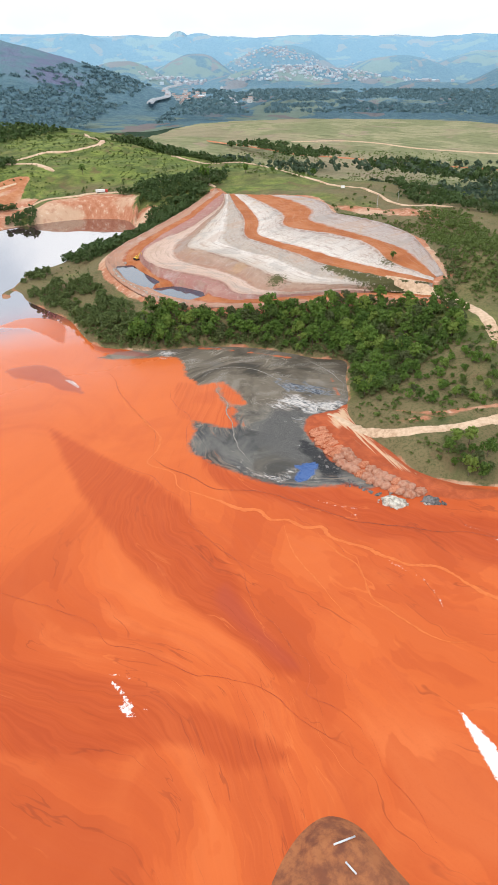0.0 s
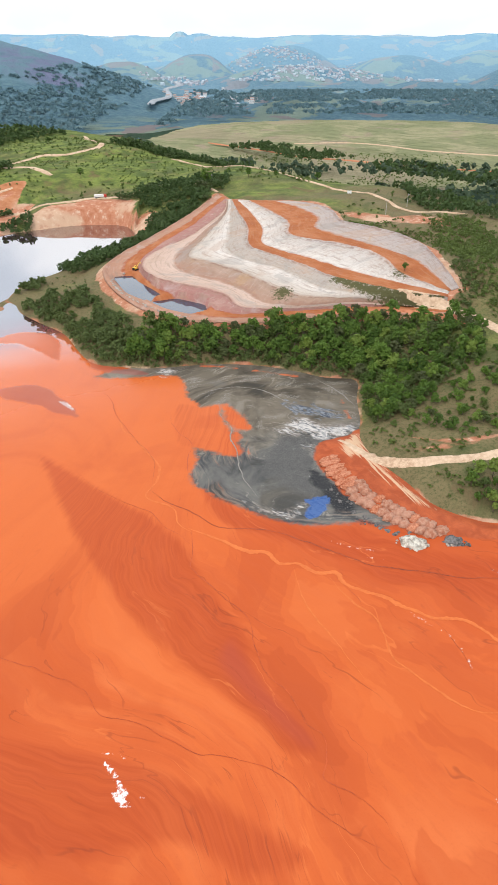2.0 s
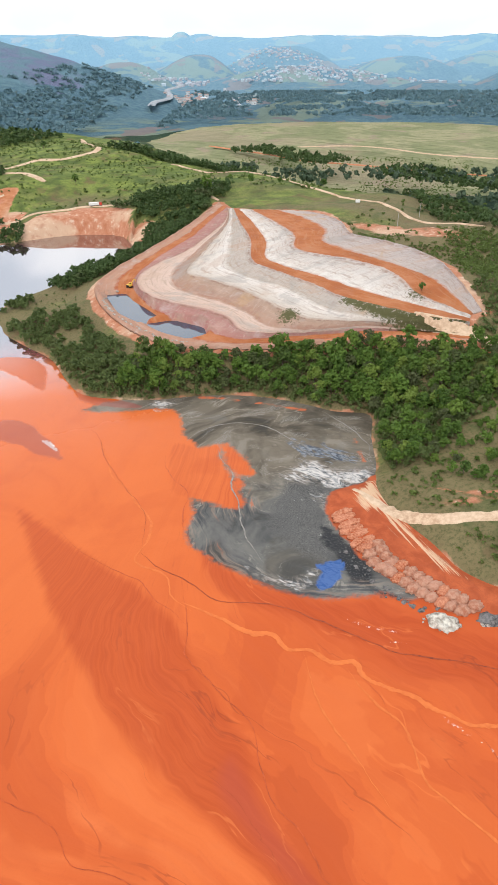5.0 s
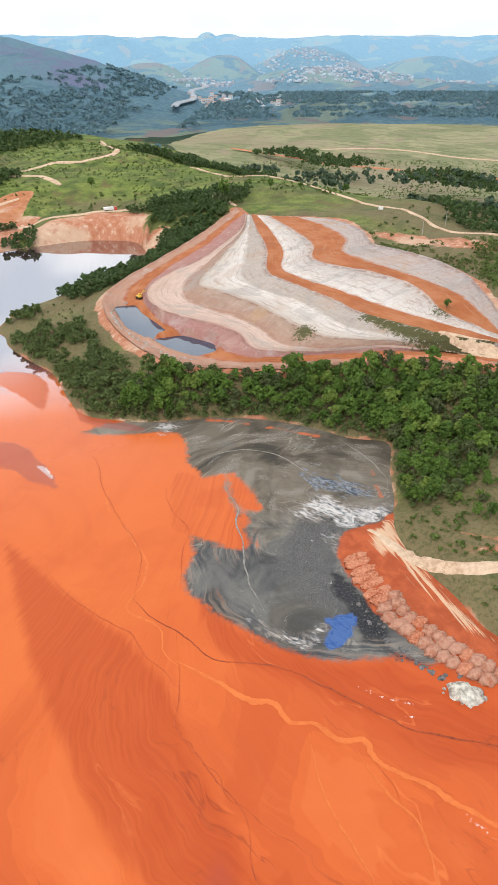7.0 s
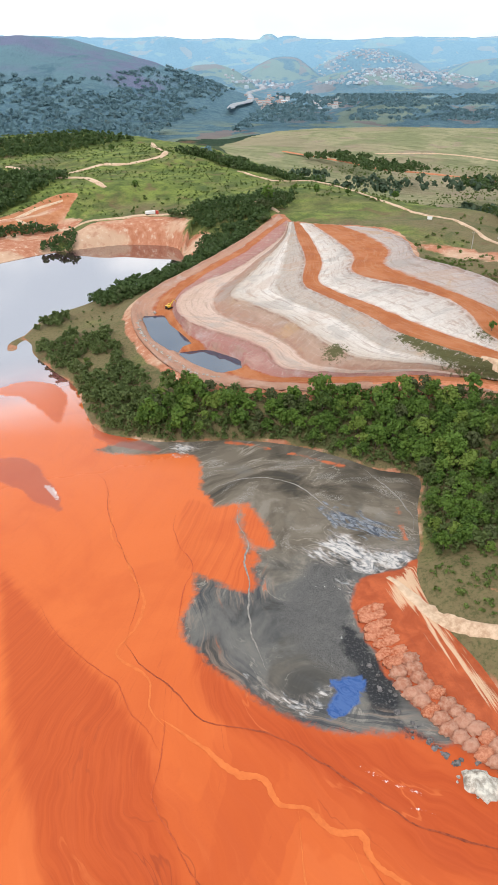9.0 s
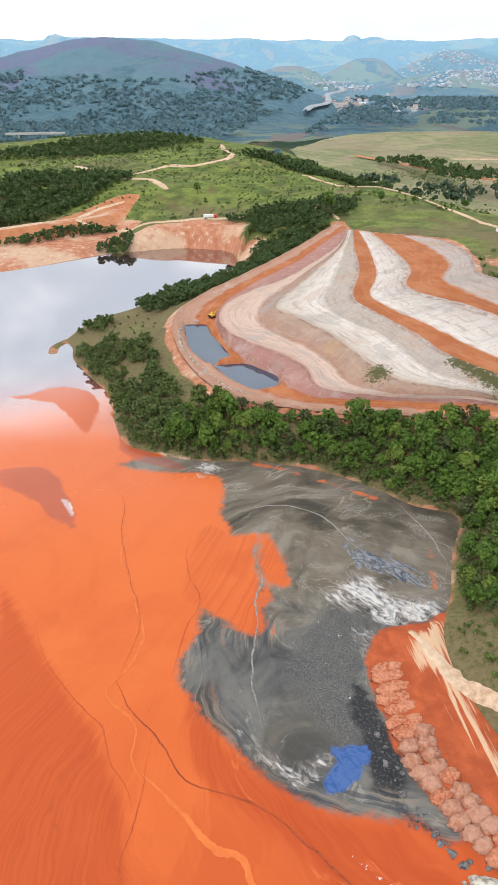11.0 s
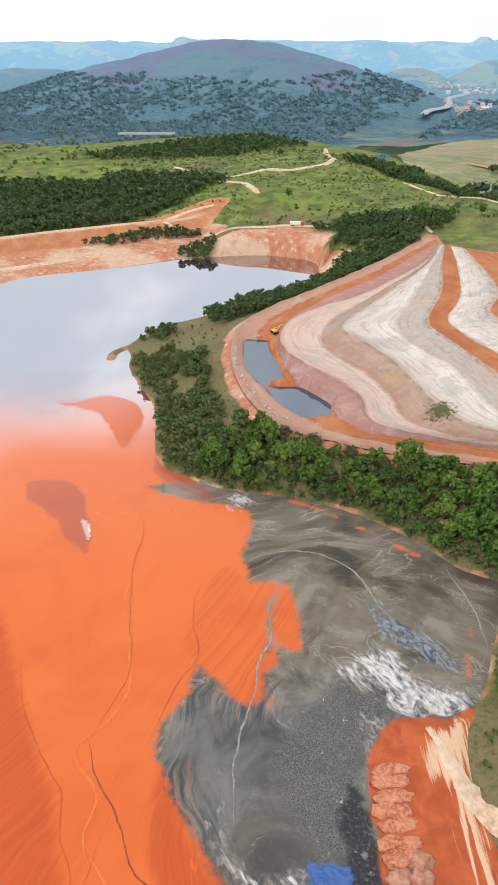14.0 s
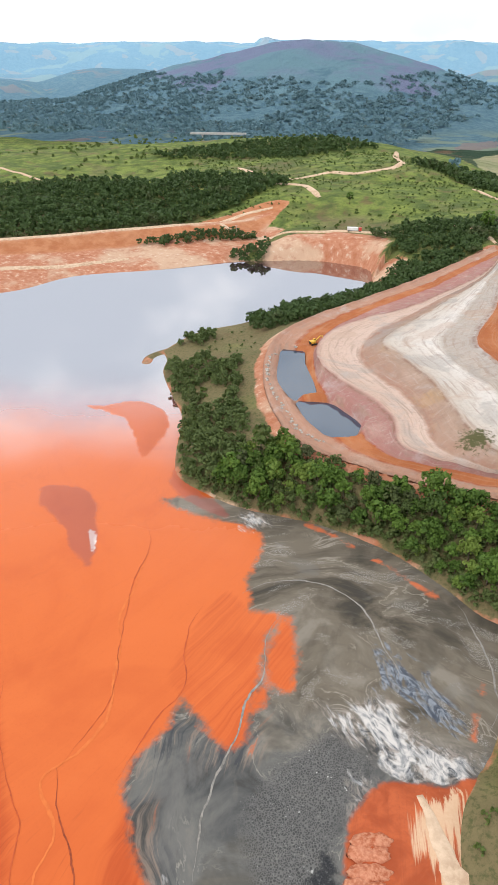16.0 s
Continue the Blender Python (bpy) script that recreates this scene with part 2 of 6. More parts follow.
    # white spots of dried foam
    sp = step(nt, mth(nt, "ADD", mth(nt, "SUBTRACT", attr(nt, "foam"), 0.2), mth(nt, "MULTIPLY", mth(nt, "SUBTRACT", grain(nt, pos, 1.1, 6.0, 0.7), 0.5), 2.6)), -0.15, 0.3)
    c = mix(nt, sp, c, (0.80, 0.76, 0.72))
    # shallow, then open water
    wn = mth(nt, "ADD", attr(nt, "wet"), mth(nt, "MULTIPLY", mth(nt, "SUBTRACT", grain(nt, pos, 0.02, 4.0), 0.5), 0.30))
    bars = step(nt, mth(nt, "ADD", attr(nt, "bar"), mth(nt, "MULTIPLY", edge, 0.6)), -0.6, 0.9)
    wn = mth(nt, "MULTIPLY", wn, step(nt, bars, 0.0, 1.0, 1.0, 0.6))
    c = mix(nt, step(nt, wn, 0.30, 0.66), c, (0.52, 0.165, 0.085))
    c = mix(nt, step(nt, wn, 0.46, 0.70), c, (0.26, 0.085, 0.085))
    c = mix(nt, step(nt, wn, 0.58, 0.92), c, (0.040, 0.013, 0.026))
    c = mix(nt, mth(nt, "MULTIPLY", bars, step(nt, wn, 0.05, 0.30, 0.60, 0.25)), c, mix(nt, broad, (0.23, 0.060, 0.050), (0.36, 0.098, 0.072)))
    r = step(nt, wn, -0.60, 0.58, 0.60, 0.03)
    r = mth(nt, "ADD", r, mth(nt, "MULTIPLY", some(step(nt, fine, 0.3, 0.7), 0.30), r))
    r = mth(nt, "MAXIMUM", r, mth(nt, "MULTIPLY", bars, 0.45))
    r = mth(nt, "ADD", mth(nt, "MULTIPLY", r, mth(nt, "SUBTRACT", 1.0, bl)), mth(nt, "MULTIPLY", bl, 0.25))
    r = mth(nt, "MAXIMUM", r, mth(nt, "MULTIPLY", mth(nt, "MULTIPLY", gm, 0.72), mth(nt, "SUBTRACT", 1.0, bl)))
    relief = mth(nt, "ADD", mth(nt, "MULTIPLY", fine, 0.5), mth(nt, "MULTIPLY", speck, 0.35))
    relief = mth(nt, "ADD", relief, mth(nt, "MULTIPLY", mth(nt, "MULTIPLY", crusty, step(nt, cells, 0.0, 0.2)), 0.9))
    relief = mth(nt, "MULTIPLY", relief, step(nt, wn, 0.5, 0.1))
    put(nt, bsdf, c, r, relief, 0.35, 0.12, Specular_IOR_Level=step(nt, wn, -0.3, 0.4, 0.22, 0.5), IOR=step(nt, wn, 0.24, 0.98, 1.42, 6.8))
    return mat


def land_material():
    """Grass, scrub and bare earth; the bare mask is real ground: cut banks, beaches, tracks' verges."""
    mat, nt, bsdf, pos = material("hillside_grass")
    big = grain(nt, pos, 0.012, 5.0, 0.6, 0.4)
    midn = grain(nt, pos, 0.075, 6.0, 0.65, 0.3)
    tuft = grain(nt, pos, 0.9, 6.0, 0.7)
    lush = step(nt, mth(nt, "ADD", attr(nt, "lush"), mth(nt, "MULTIPLY", mth(nt, "SUBTRACT", big, 0.5), 3.0)), 0.15, 0.85)
    dry = mix(nt, midn, (0.130, 0.098, 0.050), (0.215, 0.178, 0.088))
    green = mix(nt, step(nt, midn, 0.34, 0.66), (0.068, 0.100, 0.024), (0.205, 0.248, 0.056))
    c = mix(nt, lush, dry, green)
    c = mix(nt, step(nt, tuft, 0.46, 0.66, 0.0, 0.65), c, (0.045, 0.070, 0.020))
    c = mix(nt, step(nt, tuft, 0.44, 0.30, 0.0, 0.45), c, (0.21, 0.19, 0.085))
    c = mix(nt, step(nt, grain(nt, pos, 0.045, 6.0, 0.66, 0.5), 0.55, 0.66, 0.0, 0.7), c, (0.150, 0.100, 0.054))
    c = mix(nt, step(nt, grain(nt, pos, 0.028, 6.0, 0.68, 0.5), 0.52, 0.64, 0.0, 0.6), c, (0.055, 0.085, 0.026))
    bn = mth(nt, "ADD", attr(nt, "bare"), mth(nt, "MULTIPLY", mth(nt, "SUBTRACT", midn, 0.5), 1.3))
    streak = grain(nt, stretch(nt, pos, 0.28, 0.28, 0.06), 1.0, 6.0, 0.68)
    earth = mix(nt, step(nt, streak, 0.22, 0.80), (0.36, 0.125, 0.060), (0.54, 0.28, 0.18))
    earth = mix(nt, step(nt, grain(nt, pos, 0.03, 4.0), 0.48, 0.60, 0.0, 0.65), earth, (0.58, 0.43, 0.30))
    earth = mix(nt, step(nt, streak, 0.56, 0.66, 0.0, 0.6), earth, (0.62, 0.52, 0.40))
    earth = mix(nt, step(nt, grain(nt, pos, 0.16, 6.0, 0.7), 0.52, 0.64, 0.0, 0.4), earth, (0.32, 0.105, 0.055))
    dam = attr(nt, "dam")
    earth = mix(nt, mth(nt, "MULTIPLY", dam, 0.9), earth, mix(nt, step(nt, grain(nt, pos, 0.12, 6.0, 0.66), 0.35, 0.65), (0.36, 0.130, 0.055), (0.46, 0.195, 0.090)))
    c = mix(nt, step(nt, bn, 0.40, 0.60), c, earth)
    put(nt, bsdf, c, 0.95, mth(nt, "ADD", mth(nt, "MULTIPLY", tuft, 0.7), mth(nt, "MULTIPLY", midn, 1.4)), 0.8, 0.7, Specular_IOR_Level=0.15)
    return mat


def distant_material(name, wood, grass, soil, scale, amount, relief=0.9, dark=0.55):
    mat, nt, bsdf, pos = material(name)
    big = grain(nt, pos, scale, 6.0, 0.6, 0.5)
    small = grain(nt, pos, scale * 9, 5.0, 0.7)
    c = mix(nt, step(nt, big, amount - 0.05, amount + 0.05), wood, grass)
    c = mix(nt, step(nt, grain(nt, pos, scale * 1.7, 4.0, 0.5), 0.60, 0.66, 0.0, 0.8), c, soil)
    c = mix(nt, step(nt, small, 0.40, 0.66, 0.0, dark), c, (wood[0] * 0.55, wood[1] * 0.6, wood[2] * 0.7))
    if name == "plateau_pasture":
        # planted rows on one half of the plateau
        rows = grain(nt, stretch(nt, node(nt, "ShaderNodeVectorRotate", {"Vector": pos, "Angle": radians(20)}).outputs[0], 0.02, 0.16, 0.1), 1.0, 4.0, 0.7)
        c = mix(nt, step(nt, rows, 0.50, 0.62, 0.0, 0.55), c, (0.115, 0.145, 0.062))
        c = mix(nt, step(nt, grain(nt, pos, 0.006, 4.0, 0.5), 0.52, 0.58, 0.0, 0.5), c, (0.30, 0.235, 0.165))
    put(nt, bsdf, c, 1.0, small, relief, 14.0, Specular_IOR_Level=0.05)
    return mat


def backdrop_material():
    """Distant country: woods, pastures, clearings, cut slopes; haze painted paler and bluer by range."""
    mat, nt, bsdf, pos = material("hazed_woods_and_fields")
    painted_haze, fell = attr(nt, "painted_haze"), attr(nt, "fell")
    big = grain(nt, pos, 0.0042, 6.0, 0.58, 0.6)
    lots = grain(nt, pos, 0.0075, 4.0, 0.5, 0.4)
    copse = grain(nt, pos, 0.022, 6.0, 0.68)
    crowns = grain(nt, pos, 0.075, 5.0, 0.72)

    # near colours are already blued; far ones take more painted haze
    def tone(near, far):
        return mix(nt, painted_haze, near, far)
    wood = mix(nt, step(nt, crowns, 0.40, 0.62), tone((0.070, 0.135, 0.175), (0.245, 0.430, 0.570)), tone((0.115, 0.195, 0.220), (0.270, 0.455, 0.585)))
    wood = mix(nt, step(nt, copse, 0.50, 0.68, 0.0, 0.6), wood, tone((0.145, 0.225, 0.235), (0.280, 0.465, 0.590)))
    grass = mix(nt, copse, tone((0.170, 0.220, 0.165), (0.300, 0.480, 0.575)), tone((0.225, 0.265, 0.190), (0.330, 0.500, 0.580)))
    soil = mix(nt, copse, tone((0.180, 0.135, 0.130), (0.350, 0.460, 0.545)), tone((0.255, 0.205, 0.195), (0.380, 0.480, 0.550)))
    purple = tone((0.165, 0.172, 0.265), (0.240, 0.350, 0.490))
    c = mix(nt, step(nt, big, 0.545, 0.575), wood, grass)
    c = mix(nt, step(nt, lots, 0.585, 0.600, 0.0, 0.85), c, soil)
    # the big hill is heath above and forest below, both under the haze tint
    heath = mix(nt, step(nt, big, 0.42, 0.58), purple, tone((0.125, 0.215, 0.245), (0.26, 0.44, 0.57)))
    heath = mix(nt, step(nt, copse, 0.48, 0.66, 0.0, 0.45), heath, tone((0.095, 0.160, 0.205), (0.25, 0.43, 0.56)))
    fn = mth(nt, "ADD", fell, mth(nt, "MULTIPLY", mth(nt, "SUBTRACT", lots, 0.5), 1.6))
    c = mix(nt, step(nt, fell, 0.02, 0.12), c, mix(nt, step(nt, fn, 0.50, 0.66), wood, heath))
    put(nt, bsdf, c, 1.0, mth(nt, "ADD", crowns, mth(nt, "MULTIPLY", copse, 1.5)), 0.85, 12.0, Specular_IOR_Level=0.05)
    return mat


def quarry_material():
    """Terraced spoil: pink and white clay benches, grey faces, orange haul roads."""
    mat, nt, bsdf, pos = material("terraced_clay")
    row = attr(nt, "bench")
    along = attr(nt, "along", "Vector")
    midn = grain(nt, pos, 0.09, 5.0, 0.6, 0.3)
    fine = grain(nt, pos, 0.8, 6.0, 0.68)
    gully = grain(nt, stretch(nt, along, 0.40, 1.6, 0), 1.0, 6.0, 0.70, 0.5)
    rown = mth(nt, "ADD", row, mth(nt, "MULTIPLY", mth(nt, "SUBTRACT", grain(nt, pos, 0.20, 6.0, 0.66), 0.5), 0.28))
    cr = node(nt, "ShaderNodeValToRGB", {0: mth(nt, "DIVIDE", rown, 10.0)})
    cr.color_ramp.interpolation = "LINEAR"
    stops = ((0.00, (0.454, 0.243, 0.165)), (0.050, (0.470, 0.257, 0.172)), (0.058, (0.400, 0.105, 0.038)), (0.098, (0.400, 0.105, 0.038)),
             (0.106, (0.420, 0.190, 0.160)), (0.19, (0.400, 0.200, 0.172)), (0.21, (0.621, 0.436, 0.342)), (0.29, (0.661, 0.488, 0.400)),
             (0.305, (0.400, 0.220, 0.155)), (0.39, (0.408, 0.286, 0.213)), (0.41, (0.604, 0.523, 0.446)), (0.49, (0.752, 0.688, 0.626)),
             (0.51, (0.492, 0.421, 0.356)), (0.595, (0.483, 0.421, 0.372)), (0.605, (0.440, 0.125, 0.034)), (0.692, (0.440, 0.125, 0.034)),
             (0.705, (0.730, 0.677, 0.616)), (0.795, (0.570, 0.507, 0.461)), (0.808, (0.460, 0.135, 0.038)), (0.89, (0.460, 0.135, 0.038)),
             (0.905, (0.518, 0.444, 0.402)), (1.0, (0.465, 0.396, 0.372)))
    el = cr.color_ramp.elements
    el[0].position, el[0].color = stops[0][0], col(stops[0][1])
    el[1].position, el[1].color = stops[-1][0], col(stops[-1][1])
    for p, k in stops[1:-1]:
        el.new(p).color = col(k)
    c = cr.outputs[0]
    c = mix(nt, step(nt, midn, 0.5, 0.75, 0.0, 0.45), c, (0.62, 0.47, 0.38))
    c = mix(nt, step(nt, midn, 0.46, 0.28, 0.0, 0.40), c, (0.58, 0.55, 0.52))
    c = mix(nt, step(nt, fine, 0.48, 0.75, 0.0, 0.35), c, (0.34, 0.22, 0.16))
    steep = attr(nt, "steep")
    c = mix(nt, mth(nt, "MULTIPLY", steep, step(nt, gully, 0.50, 0.70, 0.0, 0.42)), c, (0.34, 0.21, 0.17))
    c = mix(nt, mth(nt, "MULTIPLY", steep, step(nt, gully, 0.46, 0.32, 0.0, 0.30)), c, (0.64, 0.56, 0.50))
    # crumbled lip along the top of each face
    lip = attr(nt, "lip")
    c = mix(nt, mth(nt, "MULTIPLY", lip, step(nt, grain(nt, pos, 0.25, 5.0, 0.65), 0.42, 0.56, 0.0, 0.7)), c, (0.24, 0.125, 0.085))
    # ochre seams in the lower faces
    seam = step(nt, grain(nt, pos, 0.035, 5.0, 0.6, 0.6), 0.60, 0.68, 0.0, 0.5)
    c = mix(nt, mth(nt, "MULTIPLY", seam, steep), c, (0.50, 0.30, 0.13))
    rut = grain(nt, stretch(nt, along, 0.035, 9.0, 0), 1.0, 5.0, 0.6)
    c = mix(nt, step(nt, rut, 0.50, 0.66, 0.0, 0.5), c, (0.36, 0.25, 0.19))
    c = mix(nt, step(nt, rut, 0.42, 0.28, 0.0, 0.35), c, (0.56, 0.50, 0.45))
    clods = grain(nt, pos, 0.3, 6.0, 0.7)
    c = mix(nt, step(nt, clods, 0.52, 0.72, 0.0, 0.45), c, (0.42, 0.31, 0.26))
    blot = grain(nt, stretch(nt, along, 0.03, 0.7, 0), 1.0, 4.0, 0.6, 0.6)
    upper = step(nt, row, 2.0, 2.3)
    c = mix(nt, mth(nt, "MULTIPLY", upper, step(nt, blot, 0.54, 0.64, 0.0, 0.45)), c, (0.37, 0.33, 0.30))
    c = mix(nt, mth(nt, "MULTIPLY", upper, step(nt, blot, 0.44, 0.36, 0.0, 0.40)), c, (0.50, 0.34, 0.25))
    weeds = attr(nt, "weeds")
    wd = step(nt, mth(nt, "ADD", weeds, mth(nt, "MULTIPLY", mth(nt, "SUBTRACT", fine, 0.5), 3.0)), 0.1, 0.7)
    c = mix(nt, wd, c, mix(nt, fine, (0.06, 0.075, 0.025), (0.15, 0.13, 0.06)))
    # graded orange haul roads with faint wheel ruts
    packed = attr(nt, "packed")
    haul = mix(nt, step(nt, midn, 0.34, 0.66), (0.40, 0.120, 0.040), (0.50, 0.185, 0.075))
    haul = mix(nt, step(nt, rut, 0.50, 0.64, 0.0, 0.4), haul, (0.52, 0.26, 0.13))
    c = mix(nt, mth(nt, "MULTIPLY", step(nt, mth(nt, "ADD", packed, mth(nt, "MULTIPLY", mth(nt, "SUBTRACT", clods, 0.5), 0.9)), 0.40, 0.60), 0.9), c, haul)
    put(nt, bsdf, c, 0.93, mth(nt, "ADD", mth(nt, "ADD", fine, mth(nt, "MULTIPLY", rut, 1.2)), mth(nt, "MULTIPLY", gully, 1.6)), 0.9, 0.8, Specular_IOR_Level=0.2)
    return mat


def soil_material(name, dark, light, scale=1.2, rough=0.92):
    mat, nt, bsdf, pos = material(name)
    a = grain(nt, pos, scale, 6.0, 0.65)
    b = grain(nt, pos, scale * 0.12, 4.0, 0.6)
    c = mix(nt, step(nt, a, 0.35, 0.65), dark, light)
    c = mix(nt, step(nt, b, 0.4, 0.65, 0.0, 0.45), c, (light[0] * 1.1, light[1] * 1.15, light[2] * 1.2))
    put(nt, bsdf, c, rough, a, 0.7, 0.3, Specular_IOR_Level=0.2)
    return mat


def leaf_material(name, dark, light, single):
    """Foliage: each tree (or each loose clump) takes its own green."""
    mat, nt, bsdf, pos = material(name)
    rnd = node(nt, "ShaderNodeObjectInfo").outputs["Random"] if single else None
    isl = node(nt, "ShaderNodeNewGeometry").outputs["Random Per Island"]
    patch = grain(nt, pos, 0.05, 3.0)
    f = mth(nt, "ADD", mth(nt, "MULTIPLY", rnd if single else patch, 0.65), mth(nt, "MULTIPLY", isl, 0.45))
    c = mix(nt, f, dark, light)
    c = mix(nt, step(nt, patch, 0.56, 0.74, 0.0, 0.5), c, (0.115, 0.105, 0.055))
    if single:
        c = mix(nt, step(nt, rnd, 0.80, 0.95, 0.0, 0.75), c, (0.190, 0.255, 0.050))
        c = mix(nt, step(nt, rnd, 0.16, 0.06, 0.0, 0.6), c, (0.125, 0.120, 0.065))
    put(nt, bsdf, c, 0.65, None, Specular_IOR_Level=0.25)
    tr = node(nt, "ShaderNodeBsdfTranslucent", {"Color": c})
    mx = node(nt, "ShaderNodeMixShader", {0: 0.30, 1: bsdf.outputs[0], 2: tr.outputs[0]})
    nt.links.new(mx.outputs[0], nt.nodes["Material Output"].inputs["Surface"])
    return mat


def plain(name, base, rough=0.6, metal=0.0, wear=0.25):
    mat, nt, bsdf, pos = material(name)
    n = grain(nt, pos, 3.0, 5.0, 0.65)
    c = mix(nt, step(nt, n, 0.45, 0.75, 0.0, wear), base, (base[0] * 0.5 + 0.06, base[1] * 0.45 + 0.03, base[2] * 0.4 + 0.015))
    put(nt, bsdf, c, rough, n, 0.2, 0.02, Metallic=metal)
    return mat


def water_material():
    mat, nt, bsdf, pos = material("still_pond_water")
    n = grain(nt, pos, 0.12, 3.0)
    put(nt, bsdf, mix(nt, n, (0.014, 0.034, 0.066), (0.026, 0.052, 0.092)), 0.04, grain(nt, pos, 2.0, 3.0), 0.02, 0.02, Specular_IOR_Level=0.5, IOR=2.0)
    return mat


MUD, LAND, CLAY, WATER = mud_material(), land_material(), quarry_material(), water_material()
VALE = distant_material("vale_scrub_and_grass", (0.045, 0.080, 0.048), (0.105, 0.135, 0.072), (0.20, 0.120, 0.075), 0.012, 0.54)
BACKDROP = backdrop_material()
FIELD = distant_material("plateau_pasture", (0.240, 0.245, 0.130), (0.335, 0.310, 0.180), (0.34, 0.26, 0.19), 0.011, 0.50, 0.5, 0.35)
TRACK = soil_material("pale_dirt_track", (0.42, 0.27, 0.17), (0.62, 0.45, 0.31), 0.6)
REDROAD = soil_material("red_dirt_road", (0.40, 0.125, 0.055), (0.56, 0.23, 0.12), 0.6)
REDSOIL = soil_material("tipped_red_soil", (0.34, 0.085, 0.035), (0.55, 0.24, 0.14), 1.6)
HEAPSOIL = soil_material("tipped_pink_brown_soil", (0.34, 0.13, 0.075), (0.46, 0.25, 0.17), 0.9)
ASPHALT = soil_material("worn_asphalt", (0.26, 0.28, 0.30), (0.36, 0.38, 0.40), 0.2)
LEAF = leaf_material("broadleaf_foliage", (0.030, 0.070, 0.012), (0.155, 0.255, 0.042), True)
SCRUB = leaf_material("scrub_foliage", (0.058, 0.088, 0.028), (0.150, 0.195, 0.058), False)
HILLSCRUB = leaf_material("hillside_shrub_foliage", (0.065, 0.100, 0.026), (0.170, 0.225, 0.055), False)
DARKWOOD = leaf_material("dark_woodland_foliage", (0.036, 0.070, 0.022), (0.090, 0.140, 0.040), False)
BARK = soil_material("grey_brown_bark", (0.09, 0.065, 0.045), (0.17, 0.13, 0.10), 3.0)
YELLOW = plain("yellow_machine_paint", (0.72, 0.46, 0.05), 0.45)
DARKSTEEL = plain("dark_steel", (0.05, 0.05, 0.05), 0.5, 0.6)
GLASS = plain("dark_cab_glass", (0.02, 0.025, 0.03), 0.08, 0.0, 0.0)
PIPE = plain("pale_grey_pipe", (0.62, 0.66, 0.70), 0.4, 0.2)
WHITE = plain("white_paint", (0.78, 0.77, 0.74), 0.5)
REDPAINT = plain("red_paint", (0.55, 0.06, 0.04), 0.45)
CONCRETE = plain("weathered_concrete", (0.45, 0.44, 0.42), 0.85)
# valley house colours, dulled and greyed to put haze into the base colour
TILE = plain("hazed_clay_roof_tile", (0.36, 0.25, 0.22), 0.85)
RENDERED = plain("hazed_house_render", (0.46, 0.47, 0.47), 0.85)
HOUSEWHITE = plain("hazed_house_whitewash", (0.55, 0.57, 0.58), 0.85)
CREAM = soil_material("cream_rubble", (0.24, 0.20, 0.16), (0.64, 0.59, 0.50), 0.9)
ROCK = soil_material("pale_broken_rock", (0.20, 0.165, 0.135), (0.50, 0.45, 0.39), 2.2)
DARKROCK = soil_material("dark_broken_rock", (0.05, 0.05, 0.05), (0.20, 0.18, 0.17), 1.4)


# ---- plan of the ground ----
def curve(pts, closed=False, n=6):
    """A smooth line through a few plan points."""
    p = np.array(pts, float)
    p = np.vstack([p[-1:], p, p[:2]]) if closed else np.vstack([2 * p[:1] - p[1:2], p, 2 * p[-1:] - p[-2:-1]])
    u = np.linspace(0, 1, n, endpoint=False)[:, None]
    out = []
    for a, b, c, d in zip(p[:-3], p[1:-2], p[2:-1], p[3:]):
        out.append(0.5 * (2 * b + (c - a) * u + (2 * a - 5 * b + 4 * c - d) * u * u + (3 * b - a - 3 * c + d) * u ** 3))
    return np.vstack(out + ([] if closed else [p[-2:-1]]))


def line_distance(x, y, pts):
    best = np.full(x.shape, 1e9)
    for (ax, ay), (bx, by) in zip(pts[:-1], pts[1:]):
        dx, dy = bx - ax, by - ay
        u = np.clip(((x - ax) * dx + (y - ay) * dy) / (dx * dx + dy * dy + 1e-9), 0, 1)
        best = np.minimum(best, (x - ax - u * dx) ** 2 + (y - ay - u * dy) ** 2)
    return np.sqrt(best)


def area(x, y, pts):
    """Signed distance to a closed line, positive within."""
    ring = np.vstack([pts, pts[:1]])
    inside = np.zeros(x.shape, bool)
    for (ax, ay), (bx, by) in zip(ring[:-1], ring[1:]):
        if ay != by:
            inside ^= ((ay > y) != (by > y)) & (x < (bx - ax) * (y - ay) / (by - ay) + ax)
    return np.where(inside, 1, -1) * line_distance(x, y, ring)


def ease(v, lo, hi):
    u = np.clip((v - lo) / (hi - lo), 0, 1)
    return u * u * (3 - 2 * u)


LATTICE = np.random.RandomState(5).rand(256, 256)


def bumps(x, y, size, octaves=3):
    """Value noise between 0 and 1."""
    out, amp, total = 0, 1.0, 0.0
    for k in range(octaves):
        u, v = x / size * 2 ** k + 17.3 * k, y / size * 2 ** k + 9.1 * k
        i, j = np.floor(u).astype(int), np.floor(v).astype(int)
        a, b = u - i, v - j
        a, b = a * a * (3 - 2 * a), b * b * (3 - 2 * b)
        g = lambda p, q: LATTICE[p % 256, q % 256]
        out = out + amp * ((g(i, j) * (1 - a) + g(i + 1, j) * a) * (1 - b) + (g(i, j + 1) * (1 - a) + g(i + 1, j + 1) * a) * b)
        total += amp
        amp *= 0.5
    return out / total


